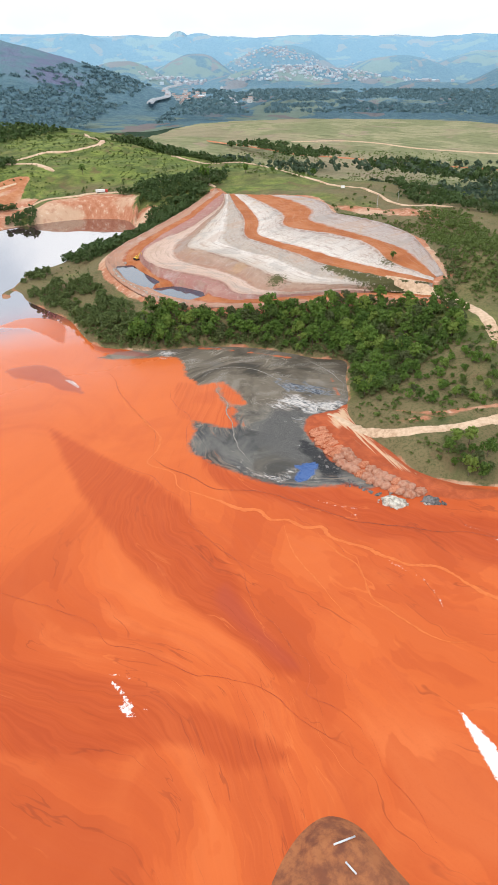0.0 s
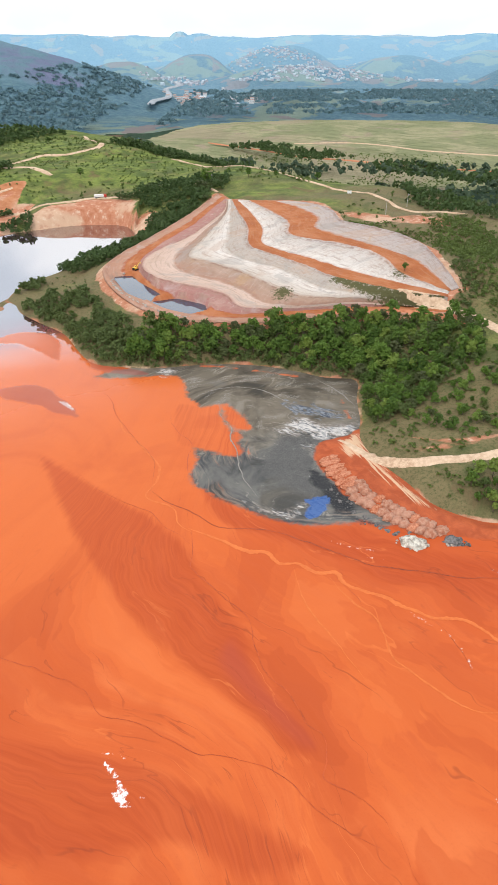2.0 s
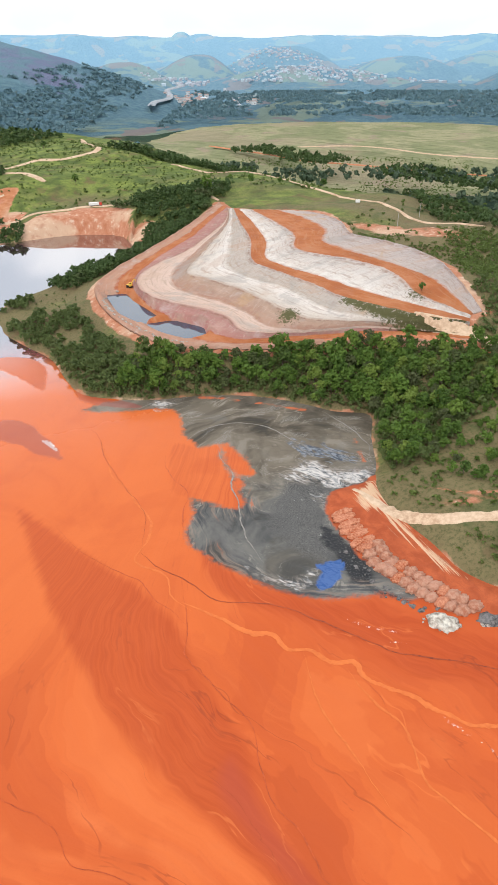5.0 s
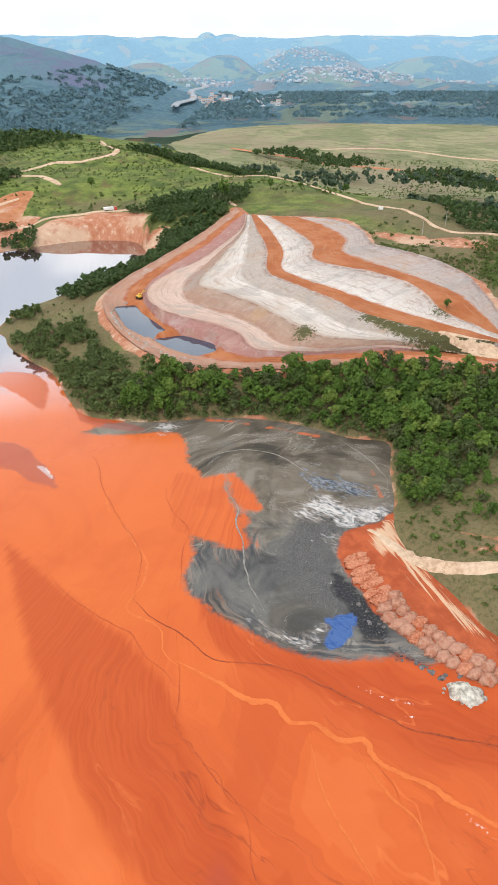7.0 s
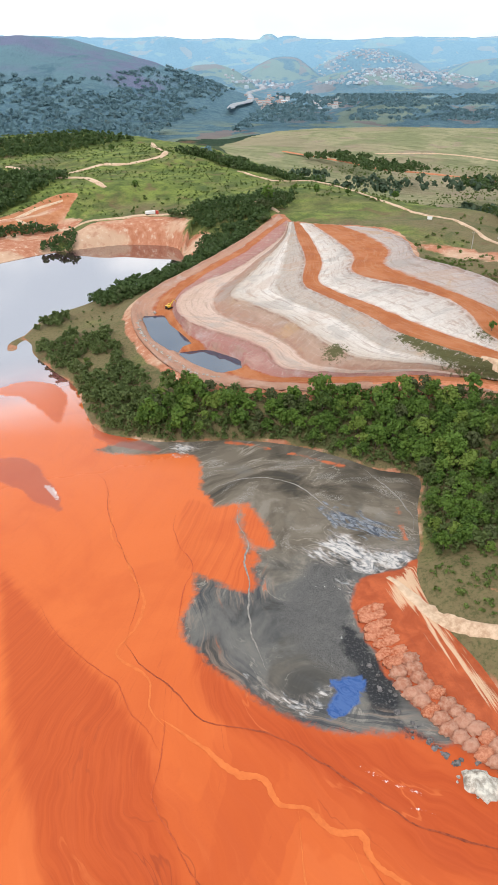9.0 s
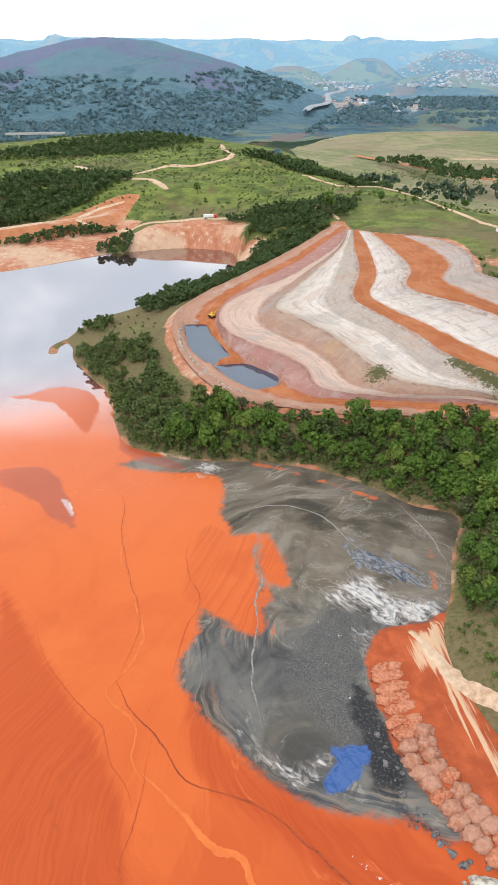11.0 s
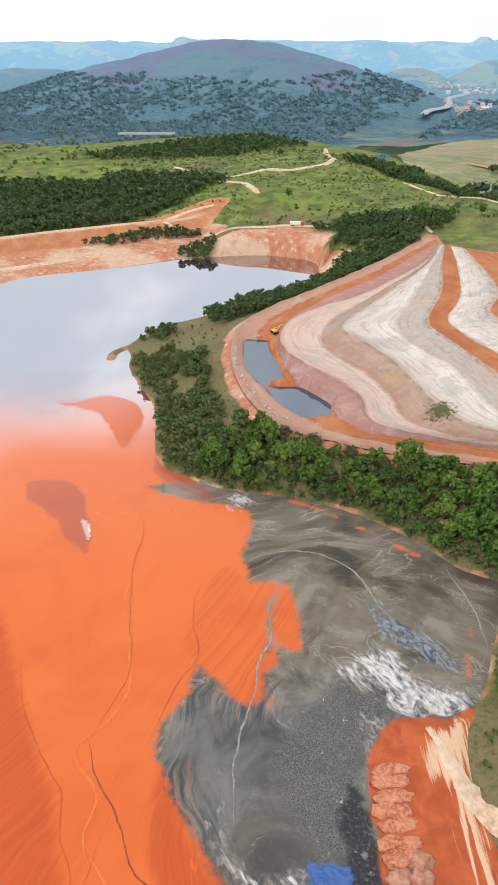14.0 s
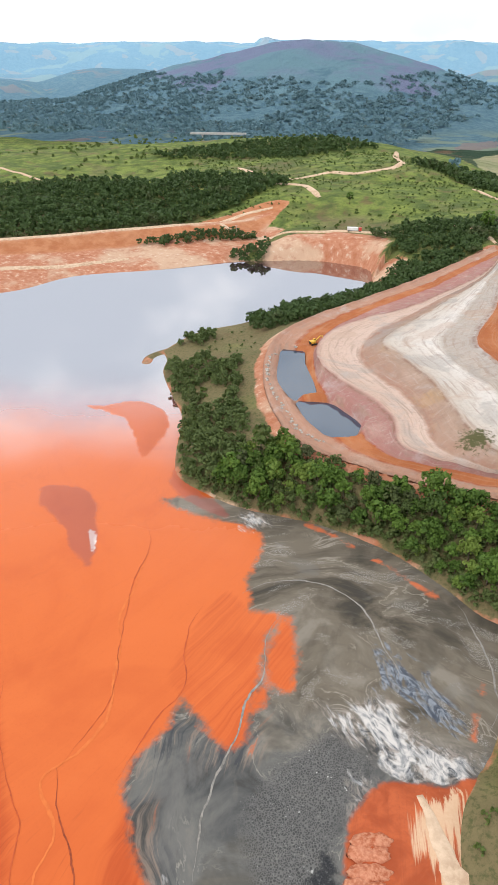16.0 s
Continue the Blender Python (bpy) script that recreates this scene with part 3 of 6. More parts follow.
def straight(pts, soften=0.12):
    """A closed line of straight sides with slightly rounded corners."""
    p = np.array(pts, float)
    nxt = np.roll(p, -1, 0)
    return np.stack([p + (nxt - p) * soften, p + (nxt - p) * 0.5, nxt + (p - nxt) * soften], 1).reshape(-1, 2)


SHORE = curve([(420, 120), (160, 160), (80, 167), (65, 169), (54, 177), (49, 188), (41, 200), (37, 214), (40, 228), (41, 245), (43, 262),
               (30, 265), (18, 271), (1, 277), (-20, 278), (-43, 274), (-58, 275), (-71, 279), (-80, 291), (-92, 312), (-107, 326), (-122, 341), (-128, 352),
               (-134, 358), (-136, 362), (-134, 388), (-121, 409), (-111, 434), (-92, 457), (-80, 487), (-87, 507), (-101, 531), (-136, 531), (-165, 515), (-186, 499),
               (-215, 464), (-253, 427), (-268, 382), (-330, 330), (-430, 220), (-430, -100), (-300, -330), (0, -420), (420, -420), (900, -900), (-4900, -900),
               ], False, 5)
SHORE = np.vstack([SHORE, [(-4900, 4900), (4900, 4900), (4900, 120)]])
HOOK = curve([(-131, 366), (-135, 360), (-137, 352), (-135, 346)])
DAM = curve([(-440, 330), (-390, 390), (-334, 441), (-307, 468), (-283, 498), (-256, 528), (-226, 557), (-204, 590)])

# plan curves of the terraced slope, outer rim to top edge, each from the far end to the near end
OUTER_RIM = ((-26, 535, 22), (-38, 498, 20), (-51, 462, 18), (-65, 430, 16), (-78, 403, 14), (-84, 380, 13), (-80, 358, 13), (-68, 332, 13), (-51, 310, 12.5), (-33, 297, 12.5), (1, 294, 13), (27, 294, 15), (57, 294, 17), (84, 283, 20))
LOWER_ROAD = ((-20, 521, 22), (-29, 492, 20.5), (-39, 456, 18.5), (-52, 429, 16.5), (-63, 399, 14.5), (-64, 374, 14), (-56, 352, 13.5), (-42, 331, 13.5), (-26, 316, 13.5), (-8, 303, 14), (19, 304, 15), (50, 304, 17), (70, 299, 19), (86, 290, 21))
PINK_FACE_TOP = ((-19, 518, 22), (-20, 479, 22), (-37, 423, 20), (-54, 397, 18.5), (-61, 375, 17.5), (-56, 354, 17.5), (-42, 340, 17.5), (-24, 330, 17.5), (-13, 320, 17.5), (-5, 307, 16), (19, 305, 16), (50, 305, 18), (86, 291, 21))
FIRST_BENCH = ((-18, 517, 22), (-20, 470, 22), (-34, 414, 20.5), (-43, 383, 18.5), (-42, 365, 18), (-33, 350, 18), (-15, 336, 18), (-4, 323, 18), (4, 310, 17.5), (21, 306, 17), (50, 306, 18.5), (86, 292, 21.5))
BROWN_FACE_TOP = ((-18, 516, 22.3), (-18, 470, 22.5), (-29, 404, 22.5), (-35, 372, 22), (-23, 359, 22), (-8, 345, 22), (4, 328, 22), (14, 316, 21.5), (26, 310, 20), (50, 307, 20), (86, 293, 22))
SECOND_BENCH = ((-16, 515, 22.5), (-15, 475, 23), (-15, 408, 22.5), (-16, 381, 22.2), (-6, 363, 22.2), (12, 347, 22), (24, 328, 22), (31, 317, 22), (48, 309, 21.5), (86, 294, 23))
MIDDLE_ROAD_OUT = ((-15, 514, 23), (-10, 470, 24), (-3, 423, 25), (-2, 382, 25), (9, 364, 25), (25, 345, 25), (37, 327, 25), (51, 315, 25), (66, 304, 25), (86, 294.5, 25))
MIDDLE_ROAD_IN = ((-11, 511, 23), (-2, 470, 24), (6, 419, 25), (5, 388, 25), (12, 374, 25), (29, 356, 25), (42, 341, 25), (53, 329, 25), (64, 319, 25), (87, 298, 25))
UPPER_ROAD_OUT = ((-4, 505, 24), (9, 465, 26.5), (21, 420, 28.5), (20, 391, 29), (30, 379, 29), (50, 367, 29), (63, 350, 29), (67, 335, 29), (70, 320, 28), (88, 300, 25.5))
UPPER_ROAD_IN = ((17, 497, 25), (31, 465, 27.5), (41, 430, 29), (37, 404, 29.3), (45, 390, 29.3), (59, 371, 29.3), (71, 355, 29.3), (80, 340, 29.3), (84, 322, 29), (89, 301, 26))
TOP_EDGE = ((38, 488, 26), (46, 462, 29), (51, 436, 31), (52, 406, 32.5), (65, 392, 33), (78, 376, 33), (87, 352, 33), (88, 330, 33), (90, 314, 31), (93, 302, 26.5))
QUARRY = [OUTER_RIM, LOWER_ROAD, PINK_FACE_TOP, FIRST_BENCH, BROWN_FACE_TOP, SECOND_BENCH, MIDDLE_ROAD_OUT, MIDDLE_ROAD_IN, UPPER_ROAD_OUT, UPPER_ROAD_IN, TOP_EDGE]
POND_A = straight([(-75.5, 362), (-66, 364.5), (-60, 351.5), (-46.5, 333), (-50.5, 328), (-51, 323.5), (-63.5, 336.5)])
POND_B = straight([(-49.5, 323), (-38.5, 327.5), (-24.5, 319), (-23, 311), (-30, 307), (-40.5, 314)])
NS, NV = 360, 12


def even(line, n):
    d = np.r_[0, np.cumsum(np.hypot(*np.diff(line[:, :2], axis=0).T))]
    u = np.linspace(0, d[-1], n)
    return np.stack([np.interp(u, d, line[:, k]) for k in range(line.shape[1])], 1)


def quarry_surface():
    rows, bench = [], []
    lines = [even(curve(q, False, 8), NS) for q in QUARRY]
    for k, (a, b) in enumerate(zip(lines[:-1], lines[1:])):
        n = 28 if k == 0 else NV
        for i in range(n):
            u = i / n
            p = a + (b - a) * u
            rows.append(p)
            bench.append(np.full(NS, k + u))
    rows.append(lines[-1])
    bench.append(np.full(NS, 10.0))
    g, bench = np.array(rows), np.array(bench)
    x, y = g[..., 0], g[..., 1]
    g[..., 2] += (bumps(x, y, 5, 3) - 0.5) * 0.9
    face = np.isin(np.floor(bench).astype(int), (1, 3, 5, 7, 9))
    s = np.arange(NS)[None, :] * 1.4 + 0 * bench
    g[..., 2] += np.where(face, (bumps(s, bench * 6, 4, 3) - 0.5) * 1.7, 0) * np.sin(np.pi * (bench % 1)) ** 0.7
    # berm along the outer rim, and the two basins
    g[..., 2] += 1.1 * np.exp(-((bench - 0.07) / 0.05) ** 2) * ease(x + 0 * y, 90, 40)
    for ring in (POND_A, POND_B):
        sd = area(x, y, ring)
        g[..., 2] += 0.7 * np.exp(-((sd + 3.6) / 1.4) ** 2)
        g[..., 2] = np.where(sd > -2.4, np.minimum(g[..., 2], 13.4 - ease(sd, -2.4, 1.0) * 3.0), g[..., 2])
    return g, bench


QG, QB = quarry_surface()
QRING = np.vstack([QG[0, :, :3], QG[1:-1, -1, :3], QG[-1, ::-1, :3], QG[1:-1, 0, :3][::-1]])

# spot heights of the land round the basin
SPOTS = np.array([(100, 180, 6), (72, 215, 9), (95, 232, 17), (58, 245, 9), (105, 265, 22), (160, 220, 24), (160, 300, 29), (104, 330, 32), (112, 400, 31),
                  (62, 475, 28), (20, 525, 25), (-5, 597, 27), (-37, 559, 24), (-70, 585, 20), (-115, 565, 13), (-20, 288, 9), (30, 282, 9), (-60, 300, 8),
                  (-90, 345, 9), (-112, 368, 4), (-80, 430, 8), (-55, 490, 12), (-150, 556, 12), (-195, 535, 4), (-270, 455, 3), (-187, 650, 22), (-155, 765, 28),
                  (-290, 700, 16), (-300, 560, 2), (-420, 640, 6)])


# far hills: bearing from the start in degrees, distance, half width in degrees, half depth, crest height
HILLS = ((4.5, 2150, 5, 220, -8), (14, 2450, 5, 280, 12), (21, 2650, 5.5, 330, 66), (16.5, 2150, 4, 200, -14), (6, 2650, 8, 230, 4), (4, 2980, 8, 240, 40), (-4.3, 3350, 3.2, 260, 82),
         (-10, 3050, 4, 260, 52), (2, 3700, 4.6, 260, 98), (11, 3650, 5, 280, 62), (19, 3750, 6, 300, 92), (-38, 2850, 7, 330, 62), (-47, 2650, 6, 300, 44), (-30, 3500, 6, 300, 62),
         (-26.6, 4330, 1.9, 160, 184), (-25, 4360, 4.0, 180, 168), (-5.6, 4360, 1.9, 160, 166), (-4, 4370, 4.5, 160, 150), (-13, 4380, 4.0, 160, 152))


def land_height(x, y):
    num, den = 0, 0
    for a, b, c in SPOTS:
        w = 1 / ((x - a) ** 2 + (y - b) ** 2 + 120) ** 1.6
        num, den = num + w * c, den + w
    near = num / den + (bumps(x, y, 60, 4) - 0.5) * 7
    base = -22 - 26 * ease(y, 1350, 1700)
    base = base + 48 * np.exp(-((x + 330) / 250) ** 2 - ((y - 920) / 190) ** 2)
    base = base + 40 * np.exp(-((x + 640) / 170) ** 2 - ((y - 760) / 150) ** 2) * 0.5
    base = base + 24 * np.exp(-((x - 190) / 340) ** 4 - ((y - 1230) / 250) ** 2)
    sx_ = np.where(x > -770, 500.0, 700.0)
    base = base + (176 + 64 * (bumps(x, y, 300, 4) - 0.5)) * np.exp(-np.abs((x + 770) / sx_) ** 2.5 - ((y - 1950) / 440) ** 2)
    r_, az = np.hypot(x, y), np.degrees(np.arctan2(x, np.maximum(y, 1.0)))
    rough = ease(r_, 1500, 1900)
    hills = np.full(np.shape(x), -48.0)
    for a, r0, wa, wr, top in HILLS:
        lobe = np.exp(-np.abs((az - a + 2.2 * (bumps(x, y, 420, 2) - 0.5)) / wa) ** 2.4 - ((r_ - r0 + 240 * (bumps(x + 55, y, 380, 3) - 0.5)) / wr) ** 2)
        hills = np.maximum(hills, -48 + (top + 48) * lobe)
    skyline = ease(r_, 3950, 4420) * (100 + 62 * bumps(x + 300, y, 520, 4))
    base = np.maximum(base, np.maximum(hills, skyline - 48 + 60 * ease(r_, 2900, 3900)))
    base = base + rough * (bumps(x, y, 260, 4) - 0.5) * 34 * (1 - 0.8 * np.exp(-((az + 6.5) / 2.2) ** 2 - ((r_ - 2150) / 500) ** 2))
    base = base + (bumps(x + 900, y, 150, 4) - 0.5) * 12
    crest = np.interp(x, [-900, -500, -200, -100, 0, 100, 170, 300, 900], [760, 860, 830, 730, 640, 560, 450, 350, 300])
    w = ease(y - crest + (bumps(x, y, 90, 2) - 0.5) * 60, -20, 190)
    w = np.maximum(w, ease(-x, 500, 800))
    return near * (1 - w) + base * w


def ground_height(x, y):
    sd = area(x, y, SHORE)
    z = land_height(x, y)
    width = np.where((x > -178) & (x < -88) & (y > 500), 5.0, 15.0)
    rise = 1 - np.exp(-np.maximum(sd, 0) / width)
    land = np.where(sd > 0, z * rise, 0.3 * sd) + 0.02
    hook = line_distance(x, y, HOOK)
    land = np.maximum(land, 0.55 - hook * 0.25)
    dam = line_distance(x, y, DAM)
    bank = 9.5 - np.maximum(dam - 3.2, 0) * 0.42
    land = np.where((x < -185) & (y > 300), np.maximum(land, bank), land)
    mud = (bumps(x, y, 40, 3) - 0.5) * 0.35 * ease(-sd, 0, 25) * ease(y, 330, 250)
    return land, mud, sd, dam, hook


def spaced(lo, hi, fine, grow_lo, grow_hi, end_lo, end_hi):
    mid = list(np.arange(lo, hi + fine * 0.5, fine))
    for sign, grow, end in ((-1, grow_lo, end_lo), (1, grow_hi, end_hi)):
        s, p = fine, mid[-1] if sign > 0 else mid[0]
        while (p < end) if sign > 0 else (p > end):
            s *= grow
            p += sign * s
            if sign > 0:
                mid.append(p)
            else:
                mid.insert(0, p)
    return np.array(mid)


GX = spaced(-112, 72, 0.8, 1.0155, 1.022, -4650, 4650)
GY = spaced(58, 300, 0.8, 1.16, 1.0080, -4650, 4650)
XX, YY = np.meshgrid(GX, GY)
ZL, ZM, SHORE_SD, DAM_D, HOOK_D = ground_height(XX, YY)


def blend_quarry():
    """The ground under the terraces stays below them, and meets their edge outside."""
    from mathutils.bvhtree import BVHTree
    rows, cols = QG.shape[:2]
    verts = [tuple(p) for p in QG.reshape(-1, 3)]
    faces = [(r * cols + c, r * cols + c + 1, (r + 1) * cols + c + 1, (r + 1) * cols + c) for r in range(rows - 1) for c in range(cols - 1)]
    tree = BVHTree.FromPolygons(verts, faces)
    sel = np.argwhere((XX > -130) & (XX < 140) & (YY > 250) & (YY < 580))
    ring = QRING[::3]
    for a, b in sel:
        x, y = XX[a, b], YY[a, b]
        hit = tree.ray_cast((x, y, 90), (0, 0, -1))[0]
        if hit is not None:
            near_edge = math.sqrt(float(((ring[:, 0] - x) ** 2 + (ring[:, 1] - y) ** 2).min()))
            ZL[a, b] = hit.z - 0.3 - min(1.4, near_edge * 0.14)
        else:
            d2 = (ring[:, 0] - x) ** 2 + (ring[:, 1] - y) ** 2
            k = int(d2.argmin())
            w = math.exp(-math.sqrt(d2[k]) / 9)
            if SHORE_SD[a, b] > 0:
                w *= min(1, SHORE_SD[a, b] / 10)
                ZL[a, b] = ZL[a, b] * (1 - w) + (ring[k, 2] - 0.1) * w
    return tree


QTREE = blend_quarry()


def ground(x, y):
    """Height of the ground sheet (or of the terraces) at a plan place."""
    i = min(max(int(np.searchsorted(GX, x)) - 1, 0), len(GX) - 2)
    j = min(max(int(np.searchsorted(GY, y)) - 1, 0), len(GY) - 2)
    u, v = (x - GX[i]) / (GX[i + 1] - GX[i]), (y - GY[j]) / (GY[j + 1] - GY[j])
    z = (ZZ[j, i] * (1 - u) + ZZ[j, i + 1] * u) * (1 - v) + (ZZ[j + 1, i] * (1 - u) + ZZ[j + 1, i + 1] * u) * v
    if -90 < x < 100 and 280 < y < 540:
        hit = QTREE.ray_cast((x, y, 90), (0, 0, -1))[0]
        if hit is not None:
            z = max(z, hit.z)
    return float(z)


# fields that tell the mud, slurry, sand and water apart
GREY = curve([(-68, 266), (-51, 264.5), (-38, 267), (-30, 262), (-27, 248), (-22, 241), (-18, 230), (-21, 212), (-20, 202), (-21, 193), (-19, 186.5), (-12, 180), (-3.5, 174.4), (5, 169.4),
              (13, 167), (22, 167), (31, 168), (40, 166), (46, 178), (46, 200), (44, 225), (48, 262), (20, 274), (0, 280), (-22, 282), (-45, 278)], True)
TONGUE = [curve(p, True) for p in (((-30, 240), (-21, 239), (-13.4, 240), (-12.8, 230), (-9, 222), (-6.5, 214), (-4.6, 207), (-8, 203.6), (-14.7, 206.6), (-22, 209.5), (-28, 214)),
                                   ((-12.4, 241), (-7, 236), (-1.4, 223), (-7.5, 222.5), (-11.4, 231)), ((-7.5, 222), (-5, 218), (-6, 213), (-7.6, 215)))]
SALT = curve([(5, 222), (11, 224), (14.8, 230), (20, 230), (24.3, 226.5), (29.5, 227), (35, 227), (39.5, 225), (36, 219), (26, 213.4), (22, 215), (18, 217), (12.6, 217.6)], True)
SALT_B = curve([(-4, 178), (2, 176), (10, 175), (16.5, 179.5), (17.8, 177), (14.5, 174), (13, 169.5), (8, 169), (1.5, 171.5)], True)
SALT_C = curve([(-46, 272), (-36, 277), (-30, 272), (-33, 264), (-40, 264)], True)
SALT_D = curve([(16, 211), (22, 213), (22, 205), (20.5, 198), (19, 203)], True)
SLATE = curve([(11, 243), (18, 243), (28, 239), (33, 233), (33, 228), (28, 228), (21, 232), (14, 234)], True)
CRUST = curve([(10, 216.7), (18, 216), (21, 211), (19, 207), (18.7, 200), (20, 194), (22.5, 186), (18.5, 181), (11.7, 184), (5.8, 190), (3.4, 196.4), (4, 205.5)], True)
BLACK = curve([(18.2, 196), (23.6, 191), (27, 184.5), (30.7, 180), (30, 171.5), (36.5, 167.8), (42.7, 163), (40, 160.4), (33.8, 164.6), (28.5, 169.4), (24.5, 172), (22.5, 178), (19, 187)], True)
APRON = curve([(21.6, 209), (24, 213.5), (28, 215), (34, 218), (39, 222), (40, 214), (42, 204), (46, 195), (52, 183), (57, 175), (70, 167), (85, 163), (70, 160), (58, 161), (49, 161), (45, 162.5), (40, 168), (35, 173), (29.4, 179.5), (26, 187), (22.4, 194.7), (20.5, 202)], True)
SAND = curve([(30, 209), (33, 215), (36, 219), (38.5, 216.5), (39.5, 206), (42, 198), (46, 190), (51, 180.5), (54, 173.5), (50.5, 175), (45, 183), (39.5, 192), (35.5, 200), (31.5, 203)], True)
BLUE = curve([(14.3, 178.6), (18, 180.5), (23, 181.2), (23, 176), (19, 169.9), (15.2, 169.4), (13.8, 172.6), (16.5, 176)], True)
WISPS = [curve(p) for p in (((-26, 276), (-14, 275.5), (-8, 273.5)), ((0, 271.5), (8, 269.5)), ((10, 268.5), (18, 266)), ((35.6, 236), (36, 230)), ((34.6, 245), (35.2, 242.6)))]
FOAM = [curve(p, True, 4) for p in (((-31, 93), (-29.5, 93), (-25.5, 88), (-24.4, 87), (-26, 86.5), (-28, 89.4)), ((-28.4, 87), (-26, 86.8), (-24, 84.4), (-26, 84.4)),
                                   ((44.6, 86), (47.2, 83), (50.4, 76.6), (50, 69), (48, 70), (46.2, 77)), ((-78, 243), (-74, 242.6), (-69.4, 236), (-71, 236), (-74, 239)))]
FOAM_LINES = [curve(p) for p in (((21.5, 159.5), (27, 157), (33, 155.5)), ((31, 152.5), (35, 151.8)), ((38, 132.5), (41, 130), (44.5, 127)), ((46, 126), (48.4, 120), (48.8, 115)),
                                 ((64, 147.5), (68, 145)), ((70, 142), (73, 140)), ((-31, 94.8), (-26.5, 94)), ((-22.5, 86.4), (-21.5, 86)))]
RED = [curve(p, True, 5) for p in (((-74, 204), (-66, 188), (-56, 168), (-39, 141), (-26, 125), (-14, 114), (-3, 104), (5, 95.5), (12, 95.5), (9, 102), (0, 114), (-3, 126), (-14, 143), (-18, 154), (-23, 161), (-33, 172), (-45, 181), (-60, 193)),
                                  ((-90, 101), (-57, 99), (-37, 95.7), (-22.7, 92.7), (-12, 88), (0, 81.6), (8, 75.4), (-2, 72), (-12, 77), (-23, 77), (-34, 74.3), (-50, 75.4), (-90, 78)),
                                  ((-17.6, 186), (-8, 177), (5.4, 168), (17.5, 165), (29.5, 166), (40, 160), (60, 153), (90, 150), (120, 140), (120, 118), (70, 128), (52, 140), (43, 141), (35, 142), (27, 149), (20, 153), (12.8, 157), (0, 163), (-11.7, 169)))]
PURPLE = curve([(-6, 124), (0, 114), (7, 104), (12, 97), (8, 97), (-1, 106), (-9, 117)], True)
BARS = [curve(p, True, 5) for p in (((-105, 253), (-94, 258), (-84, 254), (-80, 249), (-72, 240), (-67, 231), (-76, 234), (-86, 241), (-99, 245)),
                                   ((-131, 301), (-124, 305), (-116, 314), (-102, 313), (-93, 304), (-88, 288), (-88, 282), (-97, 290), (-110, 300), (-120, 301)),
                                   ((-74, 282), (-62, 276), (-48, 271), (-46, 267), (-58, 268), (-70, 273)))]
def mud_fields(x, y):
    f = {}
    f["grey"] = np.minimum(area(x, y, GREY), -np.maximum.reduce([area(x, y, k) for k in TONGUE]))
    f["salt"] = np.maximum.reduce([area(x, y, SALT) - 0.6, area(x, y, SALT_B) - 1.6, area(x, y, SALT_C) - 3, area(x, y, SALT_D) - 1.5])
    f["slate"], f["purple"] = area(x, y, SLATE) - 1.0, area(x, y, PURPLE)
    f["wisp"] = 0.6 - np.minimum.reduce([line_distance(x, y, k) for k in WISPS])
    # the older slurry towards the wood has dried brown
    f["drawn"] = 0.12 + 0.88 * ease(np.hypot(x + 125, y - 250), 95, 165)
    f["old"] = y - 0.25 * x - 216
    f["crust"], f["black"], f["apron"], f["sand"], f["blue"] = [area(x, y, k) for k in (CRUST, BLACK, APRON, SAND, BLUE)]
    f["foam"] = np.maximum.reduce([area(x, y, k) for k in FOAM] + [0.25 - 0.9 * line_distance(x, y, k) for k in FOAM_LINES])
    f["red"] = np.maximum.reduce([area(x, y, k) for k in RED] + [np.minimum(area(x, y, k) - 0.8, -0.1) for k in TONGUE])
    f["bar"] = np.maximum.reduce([area(x, y, k) for k in BARS])
    # water deepens from the mud's edge towards the far bank
    f["wet"] = np.clip((0.5 * (-x - 110) + 0.87 * (y - 292)) / 130 + 0.50, -0.6, 1.6)
    # the mud fanned out from the upper lagoon and turned aside near the dried bank
    ang, r = np.arctan2(x + 140, 285 - y), np.hypot(x + 140, y - 285)
    aside = ease(y, 128, 84) * ease(x, 22, -24)
    calm = ease(r, 185, 85)
    across = ang * 190 * (1 - calm) + (0.62 * x + 0.30 * y) * calm
    f["flow"] = np.stack([across * (1 - aside) + (0.42 * x + 0.9 * y) * aside, r, 0 * r], -1)
    ang, r = np.arctan2(208 - y, 22 - x), np.hypot(x - 22, y - 208)
    f["swirl"] = np.stack([r, ang * 45, 0 * r], -1)
    return f


near_mud = (XX > -330) & (XX < 190) & (YY > -60) & (YY < 560) & (SHORE_SD < 12)
FIELDS = {}
part_fields = mud_fields(XX[near_mud], YY[near_mud])
for key, value in part_fields.items():
    full = np.full(XX.shape + value.shape[1:], 0.0 if value.ndim > 1 else (1.5 if key == "wet" else -30.0))
    full[near_mud] = value
    FIELDS[key] = full
FIELDS["wet"] = np.where(YY < 60, -0.6, FIELDS["wet"])
FIELDS["flow"] = np.where(near_mud[..., None], FIELDS["flow"], np.stack([XX, YY, 0 * XX], -1))
ZM += 1.1 * ease(FIELDS["apron"], -1, 5) + 0.25 * ease(FIELDS["bar"], -1, 4) * ease(-SHORE_SD, 0, 4) - 0.4 * ease(FIELDS["blue"], -0.5, 1.5)
ZZ = np.maximum(ZL, ZM)
cut = np.exp(-((XX + 132) / 46) ** 4) * ease(YY, 505, 520) * ease(SHORE_SD, 30, 16)
beach = ease(-XX, 165, 190) * ease(YY, 300, 340) * ease(DAM_D, 4, 8) * ease(SHORE_SD, 75, 45) * ease(60 + (XX + 330) * 0.9 + 500 - YY, -30, 10)
